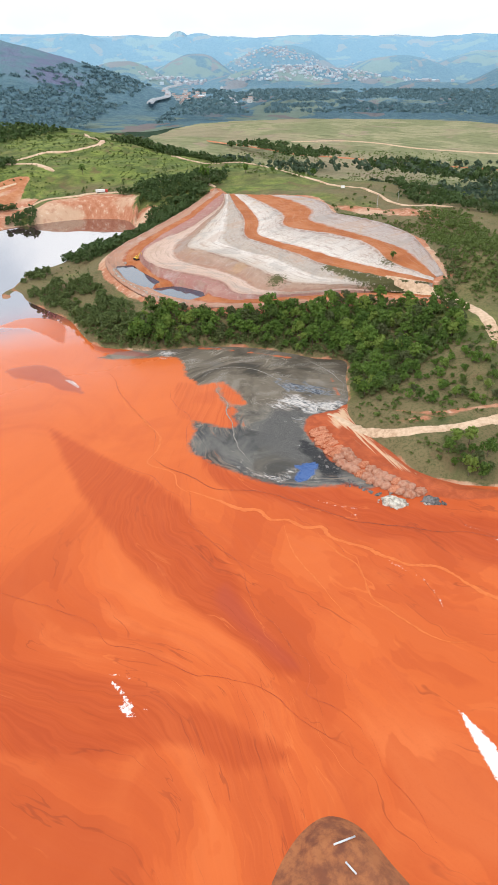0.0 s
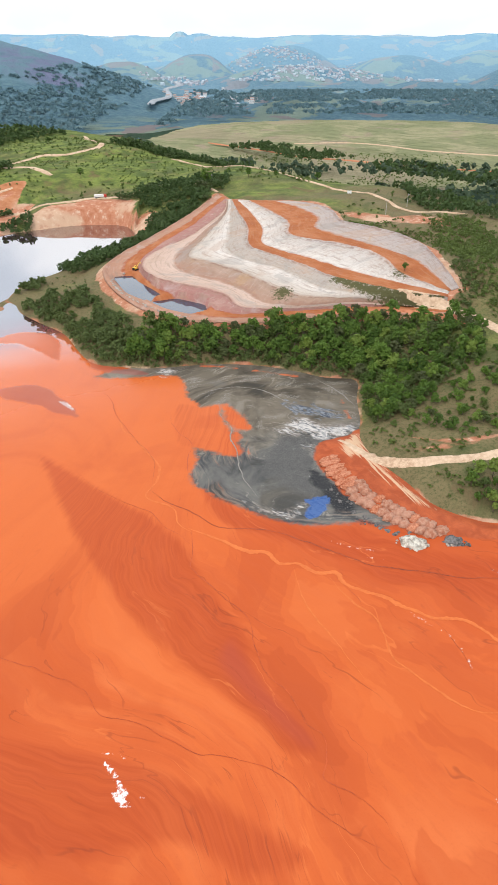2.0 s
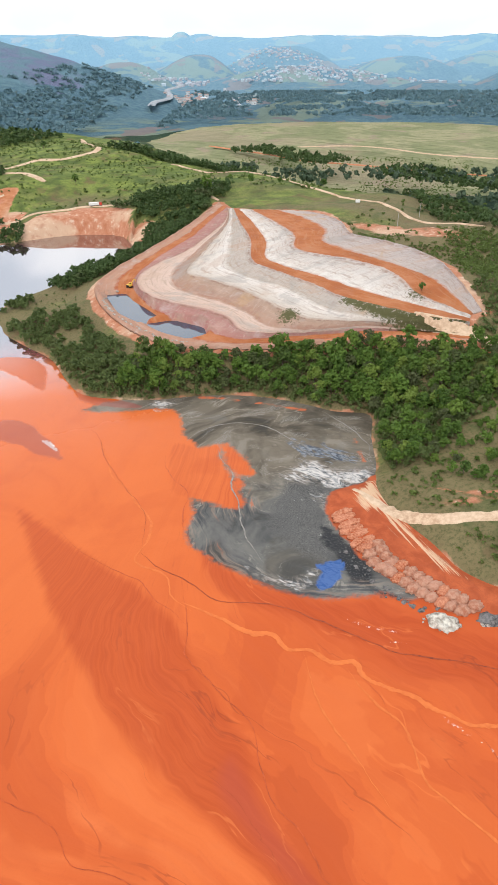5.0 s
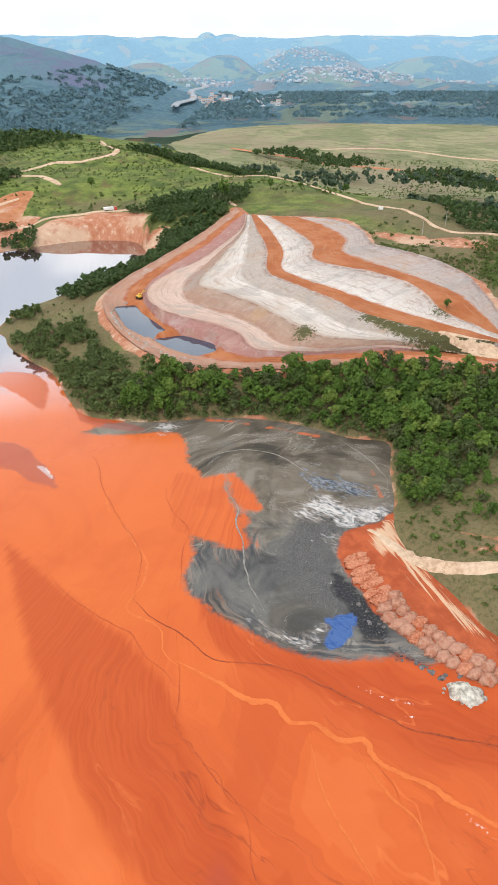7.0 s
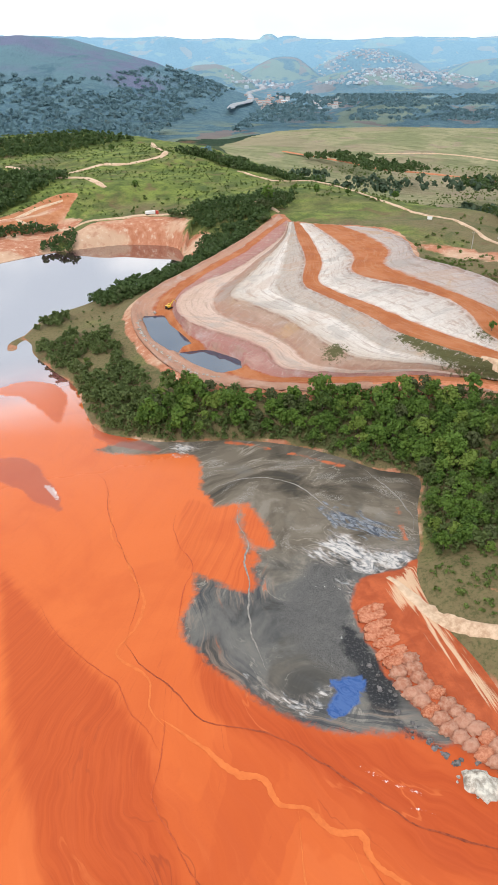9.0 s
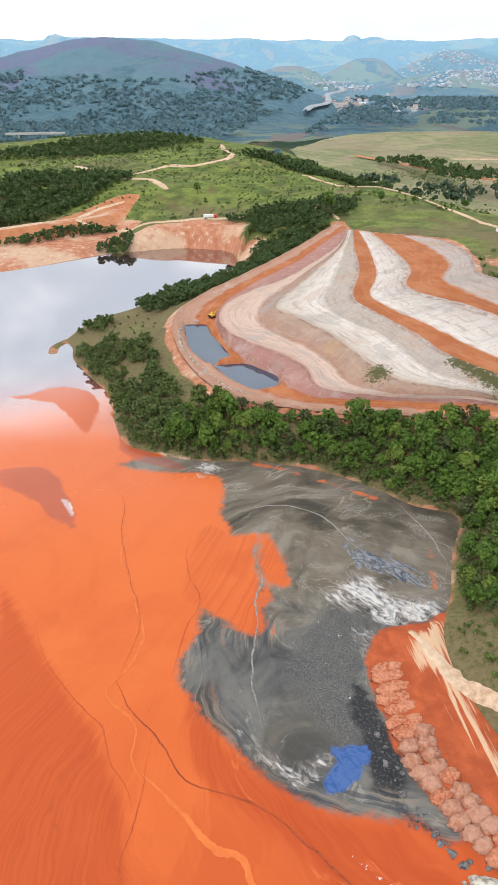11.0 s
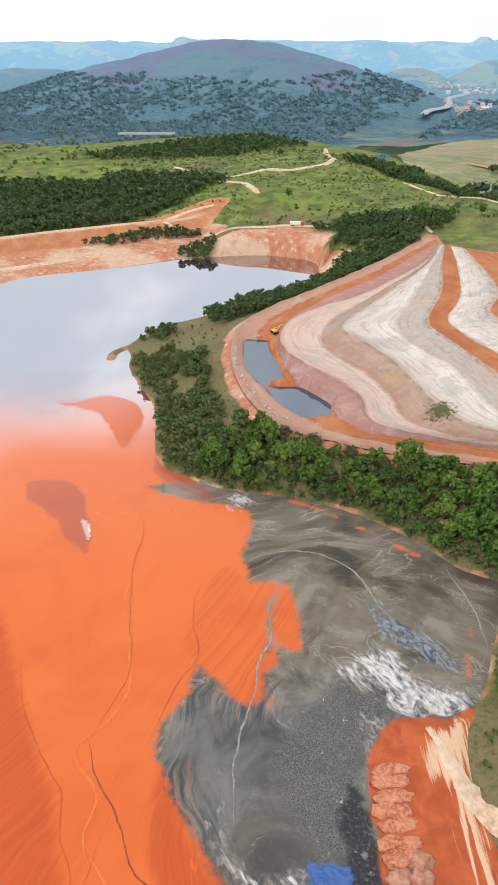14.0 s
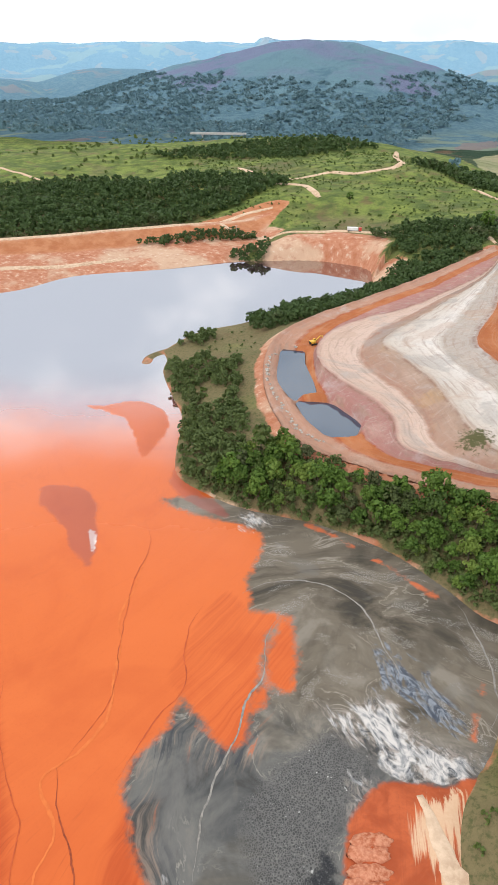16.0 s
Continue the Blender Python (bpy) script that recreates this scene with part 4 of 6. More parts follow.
face = ease(-XX, 190, 200) * ease(YY, 300, 340) * ease(DAM_D, 26, 20) * ease(DAM_D, 2, 4)
edge = 0.50 * ease(SHORE_SD, 2.5, 0.3)
along_r, off_r = ((XX - 85) * 0.74 - (YY - 424) * 0.67), ((XX - 85) * 0.67 + (YY - 424) * 0.74)
slope_path = 0.55 * np.exp(-(line_distance(XX, YY, curve([(50, 208), (62, 203), (78, 202), (96, 205)])) / 1.3) ** 2)
clear_r = 0.75 * np.exp(-(along_r / 44) ** 4 - (off_r / 13) ** 2) + 0.47 * np.exp(-((XX - 58) / 26) ** 2 - ((YY - 200) / 4) ** 2)
cove = np.exp(-((XX + 82) / 14) ** 2 - ((YY - 512) / 20) ** 2)
ring_d = np.full(XX.shape, 99.0)
box = (XX > -130) & (XX < 140) & (YY > 250) & (YY < 580)
ring_d[box] = line_distance(XX[box], YY[box], QRING[::4, :2])
FIELDS["bare"] = np.maximum.reduce([cut, beach, face, edge, clear_r, slope_path, cove, 0.8 * ease(ring_d, 7, 1), 0.9 * ease(DAM_D, 6, 3)])
FIELDS["dam"] = face
FIELDS["lush"] = np.clip(0.15 + 0.74 * ease(YY, 470, 640) - 0.35 * ease(-XX, -60, -110) * ease(YY, 330, 260)
                         + 0.25 * np.exp(-((XX + 100) / 25) ** 2 - ((YY - 370) / 20) ** 2), 0, 1)


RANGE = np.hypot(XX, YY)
# how much haze is painted into the colours, by distance from the start
FIELDS["painted_haze"] = np.interp(RANGE, [1300, 1900, 2600, 3400, 4000, 4500], [0.02, 0.14, 0.36, 0.62, 0.88, 1.0])
FELL = np.exp(-np.abs((XX + 770) / np.where(XX > -770, 470.0, 650.0)) ** 2.5 - ((YY - 1930) / 460) ** 2)
FIELDS["fell"] = FELL


def sheet(name, keep, mat, names, label, category="ground", heights=None):
    """One part of the ground sheet: the cells picked by keep."""
    rows, cols = XX.shape
    idx = np.arange(rows * cols).reshape(rows, cols)
    q = np.stack([idx[:-1, :-1], idx[:-1, 1:], idx[1:, 1:], idx[1:, :-1]], -1)[keep]
    used, inv = np.unique(q.ravel(), return_inverse=True)
    co = np.stack([XX.ravel()[used], YY.ravel()[used], (ZL if heights is None else heights).ravel()[used]], -1)
    ob = mesh_object(name, co, inv.reshape(-1, 4), mat, smooth=True)
    for key in names:
        v = FIELDS[key].reshape(rows * cols, -1)[used]
        layer = ob.data.attributes.new(key, "FLOAT_VECTOR" if v.shape[1] == 3 else "FLOAT", "POINT")
        layer.data.foreach_set("vector" if v.shape[1] == 3 else "value", v.astype(np.float32).ravel())
    return tagged(ob, label, category, kind="structure")


def mesh_object(name, co, faces, mat, smooth=False, parent=None):
    me = bpy.data.meshes.new(name)
    faces = np.asarray(faces, np.int32)
    n, k = faces.shape
    me.vertices.add(len(co))
    me.vertices.foreach_set("co", np.asarray(co, np.float32).ravel())
    me.loops.add(n * k)
    me.loops.foreach_set("vertex_index", faces.ravel())
    me.polygons.add(n)
    me.polygons.foreach_set("loop_start", np.arange(0, n * k, k, dtype=np.int32))
    me.polygons.foreach_set("use_smooth", np.full(n, smooth))
    me.update(calc_edges=True)
    me.materials.append(mat)
    ob = new(name, me)
    ob.parent = parent
    return ob


cell = lambda a: a[:-1, :-1]
DIST = cell(np.hypot(XX, YY))
wet_cell = (cell(SHORE_SD) < 7.0) & (DIST < 700)
dry_cell = (cell(SHORE_SD) > -6.0) | (cell(HOOK_D) < 5) | (DIST >= 690)
lake_cell = wet_cell & (cell(FIELDS["wet"]) > 0.58) & (cell(FIELDS["bar"]) < 0)
grey_cell = wet_cell & ~lake_cell & (cell(FIELDS["grey"]) > 0) & (cell(FIELDS["apron"]) < 0)
apron_cell = wet_cell & ~lake_cell & (cell(FIELDS["apron"]) >= 0)
mud_cell = wet_cell & ~lake_cell & ~grey_cell & ~apron_cell
crest_y = np.interp(cell(XX), [-900, -500, -200, -100, 0, 100, 170, 300, 900], [1060, 1090, 1040, 930, 840, 760, 650, 550, 500])
near_cell = dry_cell & ((cell(YY) < crest_y) & (cell(XX) > -1150) & (DIST < 1500) | (cell(YY) < 100))
rest = dry_cell & ~near_cell
field_cell = rest & (np.exp(-((cell(XX) - 190) / 340) ** 4 - ((cell(YY) - 1090) / 310) ** 2) + (cell(bumps(XX, YY, 120, 3)) - 0.5) * 0.25 > 0.38)
far_cell = rest & (DIST > 3100)
hill_cell = rest & ~field_cell & ~far_cell & (np.exp(-((cell(XX) + 770) / 470) ** 2 - ((cell(YY) - 1900) / 520) ** 2) + (cell(bumps(XX, YY, 200, 3)) - 0.5) * 0.12 > 0.14)
beyond = ~field_cell & ~far_cell & ~hill_cell & rest
valley_far_cell = beyond & (DIST + (cell(bumps(XX, YY, 300, 3)) - 0.5) * 500 > 2350)
vale_cell = beyond & (DIST < 1250) & (cell(XX) > -250)
valley_cell = beyond & ~valley_far_cell & ~vale_cell
mud_names = ["flow", "swirl", "grey", "salt", "crust", "black", "apron", "sand", "blue", "foam", "red", "bar", "wet", "slate", "purple", "wisp", "old", "drawn"]
sheet("ground", near_cell, LAND, ["bare", "lush", "dam"], "scrubby green and dry grass hillsides with bare banks")
sheet("ground_mud_flat", mud_cell, MUD, mud_names, "bright orange mine mud flat with thin drying channels", "mud flat", heights=ZM)
sheet("ground_grey_slurry", grey_cell, MUD, mud_names, "grey slurry delta with crusted and white patches", "slurry", heights=ZM)
sheet("ground_red_apron", apron_cell, MUD, mud_names, "red earth apron with pale sandy wheel marks", "earth apron", heights=ZM)
sheet("water_lagoon", lake_cell, MUD, mud_names, "still reddish lagoon reflecting a pale sky", "lagoon", heights=ZM)
sheet("ground_plateau", field_cell, FIELD, [], "broad pale green pasture on a low plateau", "pasture")
sheet("ground_vale", vale_cell, VALE, [], "green and brown scrub in the vale behind the ridge", "vale")
sheet("backdrop_hill", hill_cell, BACKDROP, ["painted_haze", "fell"], "large blue-green wooded hill in haze", "hill")
sheet("backdrop_valley", valley_cell, BACKDROP, ["painted_haze", "fell"], "hazy valley of woods and fields", "valley")
sheet("backdrop_far_valley", valley_far_cell, BACKDROP, ["painted_haze", "fell"], "pale hazy far valley of woods and fields", "valley")
sheet("backdrop_ridges", far_cell, BACKDROP, ["painted_haze", "fell"], "pale blue far ridges on the skyline", "ridges")

rows_, cols_ = QG.shape[:2]
qi = np.arange(rows_ * cols_).reshape(rows_, cols_)
qf = np.stack([qi[:-1, :-1], qi[:-1, 1:], qi[1:, 1:], qi[1:, :-1]], -1).reshape(-1, 4)
# a skirt closes the edge of the terraces into the ground
ringi = np.r_[qi[0, :], qi[1:, -1], qi[-1, -2::-1], qi[-2:0:-1, 0]]
qco = QG.reshape(-1, 3)
skirt = qco[ringi] - [0, 0, 3.5]
base_i = len(qco) + np.arange(len(ringi))
qf = np.vstack([qf, np.stack([ringi, np.roll(ringi, -1), np.roll(base_i, -1), base_i], -1)])
quarry = mesh_object("ground_terraces", np.vstack([qco, skirt]), qf, CLAY, smooth=True)
tagged(quarry, "terraced slope of pink and white clay benches with orange haul roads", "terraces", kind="structure")
bench_all = np.r_[QB.ravel(), QB.ravel()[ringi]]
quarry.data.attributes.new("bench", "FLOAT", "POINT").data.foreach_set("value", bench_all.astype(np.float32))
sv = np.stack([np.tile(np.arange(NS) * 1.4, rows_), QB.ravel() * 1.0, 0 * QB.ravel()], -1)
sv = np.vstack([sv, sv[ringi]])
quarry.data.attributes.new("along", "FLOAT_VECTOR", "POINT").data.foreach_set("vector", sv.astype(np.float32).ravel())
frac = QB.ravel() % 1.0
odd = np.isin(np.floor(QB.ravel()).astype(int), (1, 3, 5, 7, 9))
steep = np.where(odd, np.sin(np.pi * frac) ** 0.5, 0.0)
lip = np.where(odd, np.exp(-((frac - 0.92) / 0.07) ** 2), 0.0)
whole = QB.ravel()
packed = np.maximum.reduce([ease(whole, 0.56, 0.66) * ease(whole, 1.02, 0.96), ease(whole, 5.96, 6.06) * ease(whole, 6.98, 6.9), ease(whole, 7.98, 8.08) * ease(whole, 8.96, 8.88)])
for key, v in (("steep", steep), ("lip", lip), ("packed", packed)):
    quarry.data.attributes.new(key, "FLOAT", "POINT").data.foreach_set("value", np.r_[v, v[ringi]].astype(np.float32))
wx, wy = qco[:, 0], qco[:, 1]
weeds = np.maximum.reduce([1 - line_distance(wx, wy, curve([(40, 322), (55, 309), (68, 301), (82, 294)])) / 4.5, 1 - np.hypot(wx - 14, wy - 314) / 6, 1 - np.hypot(wx - 72, wy - 322) / 7, -2 + 0 * wx])
weeds = np.r_[weeds, weeds[ringi]]
quarry.data.attributes.new("weeds", "FLOAT", "POINT").data.foreach_set("value", weeds.astype(np.float32))


def flat_water(name, ring, z, label):
    ring = np.asarray(ring)
    mid = ring.mean(0)
    ring = mid + (ring - mid) * (1 + 1.5 / np.hypot(*(ring - mid).T)[:, None])
    co = np.c_[ring, np.full(len(ring), z)]
    me = bpy.data.meshes.new(name)
    me.from_pydata([tuple(p) for p in co], [], [list(range(len(co)))])
    me.materials.append(WATER)
    return tagged(new(name, me), label, "pond", "settling ponds", "structure")


flat_water("water_settling_pond", POND_A, 12.35, "long settling pond of dark blue still water")
flat_water("water_settling_pond", POND_B, 12.35, "shorter settling pond of dark still water")


# ---- helpers for things ----
rng = random.Random(11)


def part(name, bm, mat, parent=None, label="", smooth=False):
    """Links a bmesh as one mesh object under a thing or a part."""
    me = bpy.data.meshes.new(name)
    bm.to_mesh(me)
    bm.free()
    me.materials.append(mat)
    for p in me.polygons:
        p.use_smooth = smooth
    ob = new(name, me)
    ob.parent = parent
    return tagged(ob, label) if label else ob


def empty(name, m=None):
    ob = new(name)
    ob.empty_display_size = 0.5
    if m is not None:
        ob.matrix_basis = m
    return ob


def block(bm, x, y, z, sx, sy, sz, taper=1.0, bevel=0.0, turn=0.0):
    """A box with its base centre at x, y, z, narrowed at the top."""
    got = bmesh.ops.create_cube(bm, size=1.0)["verts"]
    for v in got:
        k = taper if v.co.z > 0 else 1.0
        v.co = Vector((v.co.x * sx * k, v.co.y * sy * k, (v.co.z + 0.5) * sz))
        v.co = Matrix.Rotation(turn, 3, "Z") @ v.co + Vector((x, y, z))
    if bevel:
        edges = list({e for v in got for e in v.link_edges})
        bmesh.ops.bevel(bm, geom=edges, offset=bevel, segments=2, affect="EDGES")


def bar(bm, a, b, r0, r1=None, n=8):
    """A tapered round bar from a to b."""
    a, b = Vector(a), Vector(b)
    r1 = r0 if r1 is None else r1
    q = (b - a).to_track_quat("Z", "Y")
    rings = []
    for p, r in ((a, r0), (b, r1)):
        rings.append([bm.verts.new(p + q @ Vector((r * math.cos(2 * math.pi * k / n), r * math.sin(2 * math.pi * k / n), 0))) for k in range(n)])
    for k in range(n):
        bm.faces.new((rings[0][k], rings[0][(k + 1) % n], rings[1][(k + 1) % n], rings[1][k]))
    bm.faces.new(rings[0][::-1])
    bm.faces.new(rings[1])


def ribbon(name, pts, width, mat, label, lift=None, ragged=0.8, category="track"):
    """A road of packed earth that follows the ground, with uneven edges and a slight crown."""
    line = even(curve(pts, False, 8), max(12, int(np.hypot(*np.diff(np.array(pts, float), axis=0).T).sum() / 2.5)))
    tan = np.gradient(line, axis=0)
    tan /= np.hypot(tan[:, 0], tan[:, 1])[:, None]
    across = np.stack([-tan[:, 1], tan[:, 0]], 1)
    lift = lift or (0.22 if line[:, 1].mean() < 400 else 0.7)
    offs = np.array([-1.0, -0.6, -0.2, 0.2, 0.6, 1.0]) * width / 2
    co = []
    for k, (p, a) in enumerate(zip(line, across)):
        for j, o in enumerate(offs * min(1.0, 0.35 + k * 0.13, 0.35 + (len(line) - 1 - k) * 0.13)):
            o2 = o + (rng.uniform(-ragged, ragged) if j in (0, 5) else 0)
            q = p + a * o2
            co.append((q[0], q[1], ground(q[0], q[1]) + (-0.35 if j in (0, 5) else lift)))
    n = len(line)
    f = [(k * 6 + j, k * 6 + j + 1, k * 6 + j + 7, k * 6 + j + 6) for k in range(n - 1) for j in range(5)]
    return tagged(mesh_object(name, co, f, mat, True), label, category, kind="structure")


# ---- roads and tracks ----
RAMP = [(30, 213), (36, 206), (42, 199.5), (50, 195.5), (60, 193), (72, 192), (90, 198), (112, 208), (150, 222)]
ribbon("road_ramp", RAMP, 5.0, TRACK, "pale sandy dirt road down to the slurry delta")
ribbon("road_haul", [(66, 305), (78, 297), (87, 290), (95, 279), (100, 262), (101, 245), (106, 226), (120, 212), (145, 205)], 6.5, TRACK, "pale sandy haul road curving down from the terraces")
ribbon("road_lower", [(28, 298.6), (44, 298.4), (60, 297), (72, 292), (82, 285), (92, 272)], 4.5, REDROAD, "red dirt haul road below the terraces")
ribbon("road_ridge", [(-80, 715), (-28, 668), (16, 628), (48, 574), (75, 528), (91, 490), (101, 455), (130, 420)], 3.2, TRACK, "narrow pale track along the grassy ridge")
ribbon("road_dam", [(-430, 345), (-390, 390), (-334, 441), (-307, 468), (-283, 498), (-256, 528), (-232, 560), (-222, 585), (-205, 600)], 5.0, TRACK, "pale dirt road along the dam crest")
ribbon("road_strip", [(-330, 372), (-285, 412), (-262, 440), (-244, 470)], 6.0, TRACK, "pale sandy strip across the red lagoon beach")
ribbon("road_back", [(-225, 555), (-187, 548), (-147, 556), (-115, 562), (-70, 582), (-40, 560), (-26, 540)], 4.5, TRACK, "dirt road behind the lagoon")
ribbon("road_hill_west", [(-320, 742), (-285, 719), (-257, 696), (-231, 667), (-205, 659), (-177, 626)], 7.5, TRACK, "pale winding dirt track on the hillside")
ribbon("road_hill", [(-262, 700), (-231, 722), (-212, 734), (-190, 728), (-170, 738), (-160, 760), (-168, 800), (-190, 850), (-214, 923)], 8.0, TRACK, "pale winding dirt track up the grassy hill")
ribbon("road_far_west", [(-620, 690), (-579, 669), (-515, 648), (-463, 634), (-420, 640)], 4.0, TRACK, "pale dirt track through grassland")
ribbon("road_valley", [(-60, 1010), (20, 930), (60, 880), (120, 850), (200, 800), (300, 760)], 5.0, REDROAD, "reddish valley road below the plateau", 0.5)
ribbon("road_plateau", [(60, 1000), (130, 1010), (180, 985), (230, 930), (330, 880)], 4.0, TRACK, "pale dirt road along the foot of the pasture", 0.5)
ribbon("road_highway", [(-228, 1660), (-232, 1760), (-212, 1860), (-222, 2000), (-252, 2200), (-232, 2400), (-262, 2620)], 17.0, ASPHALT, "grey highway winding through the valley", 3.0, 1.0, "highway")


ribbon("road_cutting", [(-28, 1660), (-46, 1850), (-74, 2080), (-86, 2300)], 9.0, ASPHALT, "straight pale clearing up the far valley side", 1.5, 1.0)


# ---- rivulets in the mud ----
PALE = [curve(p) for p in (((-57, 246), (-50, 226), (-41, 212), (-33, 199), (-32.3, 189.5), (-34, 180.5), (-25.3, 174.7), (-22.6, 166.7), (-17, 162.4)),
                           ((-20, 165), (-9.2, 159.2), (-1.8, 155), (2.8, 154.6), (6.4, 150), (11.8, 149.6), (16, 146.5), (20.8, 146.4), (23.6, 142.7), (32, 137.6), (43, 131), (52, 129.6), (57.7, 123.3), (64, 118), (84, 110)),
                           ((19.6, 145), (22.2, 139), (29, 130), (31.8, 119.3), (38.8, 110.8), (47, 104.6), (54, 103.6)),
                           ((10, 150), (12, 138), (18, 124), (24, 112)))]
DARK = [curve(p) for p in (((-34, 184), (-20.3, 172.9), (-12.8, 166.3), (-6.5, 165), (-0.4, 165), (7, 163.3), (12.8, 159.4), (17.3, 157.4), (22.8, 154.3), (27.4, 152), (30, 150), (36, 148), (43, 147), (62, 144), (90, 141)),
                           ((-21, 170), (-17.6, 155), (-17.4, 148), (-11.4, 140), (-3.2, 131), (0, 122.3), (2, 114.5), (6.7, 109), (9.8, 102), (13.6, 99.7), (13.8, 94.2), (12.8, 89.8), (18, 87), (22.4, 83), (24, 79)),
                           ((20, 145.4), (25, 138), (28, 131)), ((42, 130), (46, 126), (48.6, 119), (49, 114)),
                           ((-59, 194), (-49, 183.5), (-39.4, 177), (-32, 172), (-27, 166), (-22, 162), (-17.5, 157)), ((-64, 254), (-57, 246), (-50, 228), (-35, 201), (-33, 184)),
                           ((-33, 236), (-32.6, 233), (-28.3, 220), (-22.8, 212), (-22.5, 198), (-21.3, 186)),
                           ((-80, 123), (-64, 119.3), (-47, 114.5), (-38.7, 109), (-33.6, 103.8), (-24, 101.3), (-13, 95), (-2.6, 93.5), (4.8, 89.8), (10.6, 83.6), (18.3, 79), (23, 76)), ((24, 80), (27, 72), (31, 66), (34, 58)))]


RILL_PALE = soil_material("pale_orange_silt", (0.54, 0.118, 0.026), (0.62, 0.155, 0.036), 0.5, 0.5)
RILL_DARK = soil_material("dark_wet_channel", (0.20, 0.038, 0.014), (0.36, 0.066, 0.02), 0.8, 0.4)
RILL_FAINT = soil_material("damp_rust_channel", (0.30, 0.052, 0.017), (0.50, 0.088, 0.022), 0.5, 0.4)
RILL_GREY = soil_material("grey_silt", (0.15, 0.14, 0.125), (0.30, 0.27, 0.235), 0.8, 0.7)


def rill(pts, width, mat, label, seed):
    """A shallow meandering water thread that narrows and widens and fades out at its ends."""
    n = max(20, int(np.hypot(*np.diff(pts, axis=0).T).sum() / 0.6))
    line = even(pts, n)
    s = np.linspace(0, n * 0.6, n)
    tan = np.gradient(line, axis=0)
    tan /= np.hypot(tan[:, 0], tan[:, 1])[:, None] + 1e-9
    across = np.stack([-tan[:, 1], tan[:, 0]], 1)
    sway = (bumps(s, 0 * s + seed * 31.7, 9, 4) - 0.5) * 2.6
    line = line + across * sway[:, None]
    w = width * (0.25 + 1.5 * bumps(s, 0 * s + seed * 11.3 + 5, 6, 3)) * np.minimum(1, np.minimum(s, s[::-1]) / 14 + 0.05)
    co = []
    for k in range(n):
        for o in (-0.5, 0.0, 0.5):
            q = line[k] + across[k] * w[k] * (o + rng.uniform(-0.16, 0.16))
            co.append((q[0], q[1], ground(q[0], q[1]) + 0.045))
    f = [(k * 3 + j, k * 3 + j + 1, k * 3 + j + 4, k * 3 + j + 3) for k in range(n - 1) for j in (0, 1)]
    tagged(mesh_object("ground_rill", co, f, mat, True), label, "rivulet", "mud rivulets", "structure")


for k, p in enumerate(PALE):
    rill(p, (0.6, 1.15, 0.5, 0.35)[k], RILL_PALE, "pale orange silt rivulet across the mud flat", k)
for k, p in enumerate(DARK):
    rill(p, (0.34, 0.22, 0.16, 0.2, 0.2, 0.2, 0.2, 0.16, 0.14)[k], RILL_DARK if k in (0, 3) else RILL_FAINT, "thin dark channel cut into the mud flat", k + 10)
rill(curve([(24, 266), (31, 257), (36, 248), (39.5, 240), (38.4, 233)]), 0.35, RILL_GREY, "pale thread of sand on the grey slurry", 41)
rill(curve([(-14, 240), (-13.5, 231), (-9, 223), (-8, 214), (-6, 206), (-4, 192), (2, 180)]), 0.4, RILL_GREY, "grey slurry rivulet through the orange tongue", 42)
rill(curve([(-26, 243), (-20, 251), (-8, 256), (4, 252), (14, 243), (19, 236)]), 0.4, RILL_GREY, "pale thread of sand on the grey slurry", 43)


# ---- trees ----
def leaf_quads(centres, radii, count, size, rnd):
    """Small leaf clusters as tilted squares spread over rounded clumps."""
    co = []
    for (cx, cy, cz), r in zip(centres, radii):
        d = rnd.normal(size=(count, 3))
        d[:, 2] = np.abs(d[:, 2]) * 0.9 - 0.25
        d /= np.linalg.norm(d, axis=1)[:, None]
        p = np.array([cx, cy, cz]) + d * r * rnd.uniform(0.7, 1.1, (count, 1))
        nrm = d + rnd.normal(size=(count, 3)) * 0.45 + [0, 0, 0.25]
        nrm /= np.linalg.norm(nrm, axis=1)[:, None]
        u = np.cross(nrm, rnd.normal(size=(count, 3)))
        u /= np.linalg.norm(u, axis=1)[:, None] + 1e-9
        v = np.cross(nrm, u)
        s = size * rnd.uniform(0.6, 1.25, (count, 1))
        co.append(np.stack([p - u * s * 0.5 - v * s * 0.35, p + u * s * 0.45 - v * s * 0.5, p + u * s * 0.55 + v * s * 0.4, p - u * s * 0.4 + v * s * 0.5], 1))
    return np.concatenate(co).reshape(-1, 3)


def crown_plan(rnd, h, width, n):
    """Clump centres: a wide uneven dome over a clear lower trunk."""
    cs, rs = [], []
    for k in range(n):
        a, u = rnd.uniform(0, 2 * math.pi), rnd.uniform(0, 1) ** 0.6
        z = rnd.uniform(0.38, 0.93)
        reach = math.sqrt(max(0.05, 1 - ((z - 0.55) / 0.46) ** 2))
        cs.append((math.cos(a) * u * reach * width / 2, math.sin(a) * u * reach * width / 2, z * h))
        rs.append(rnd.uniform(0.16, 0.27) * width * 0.8)
    return cs, rs


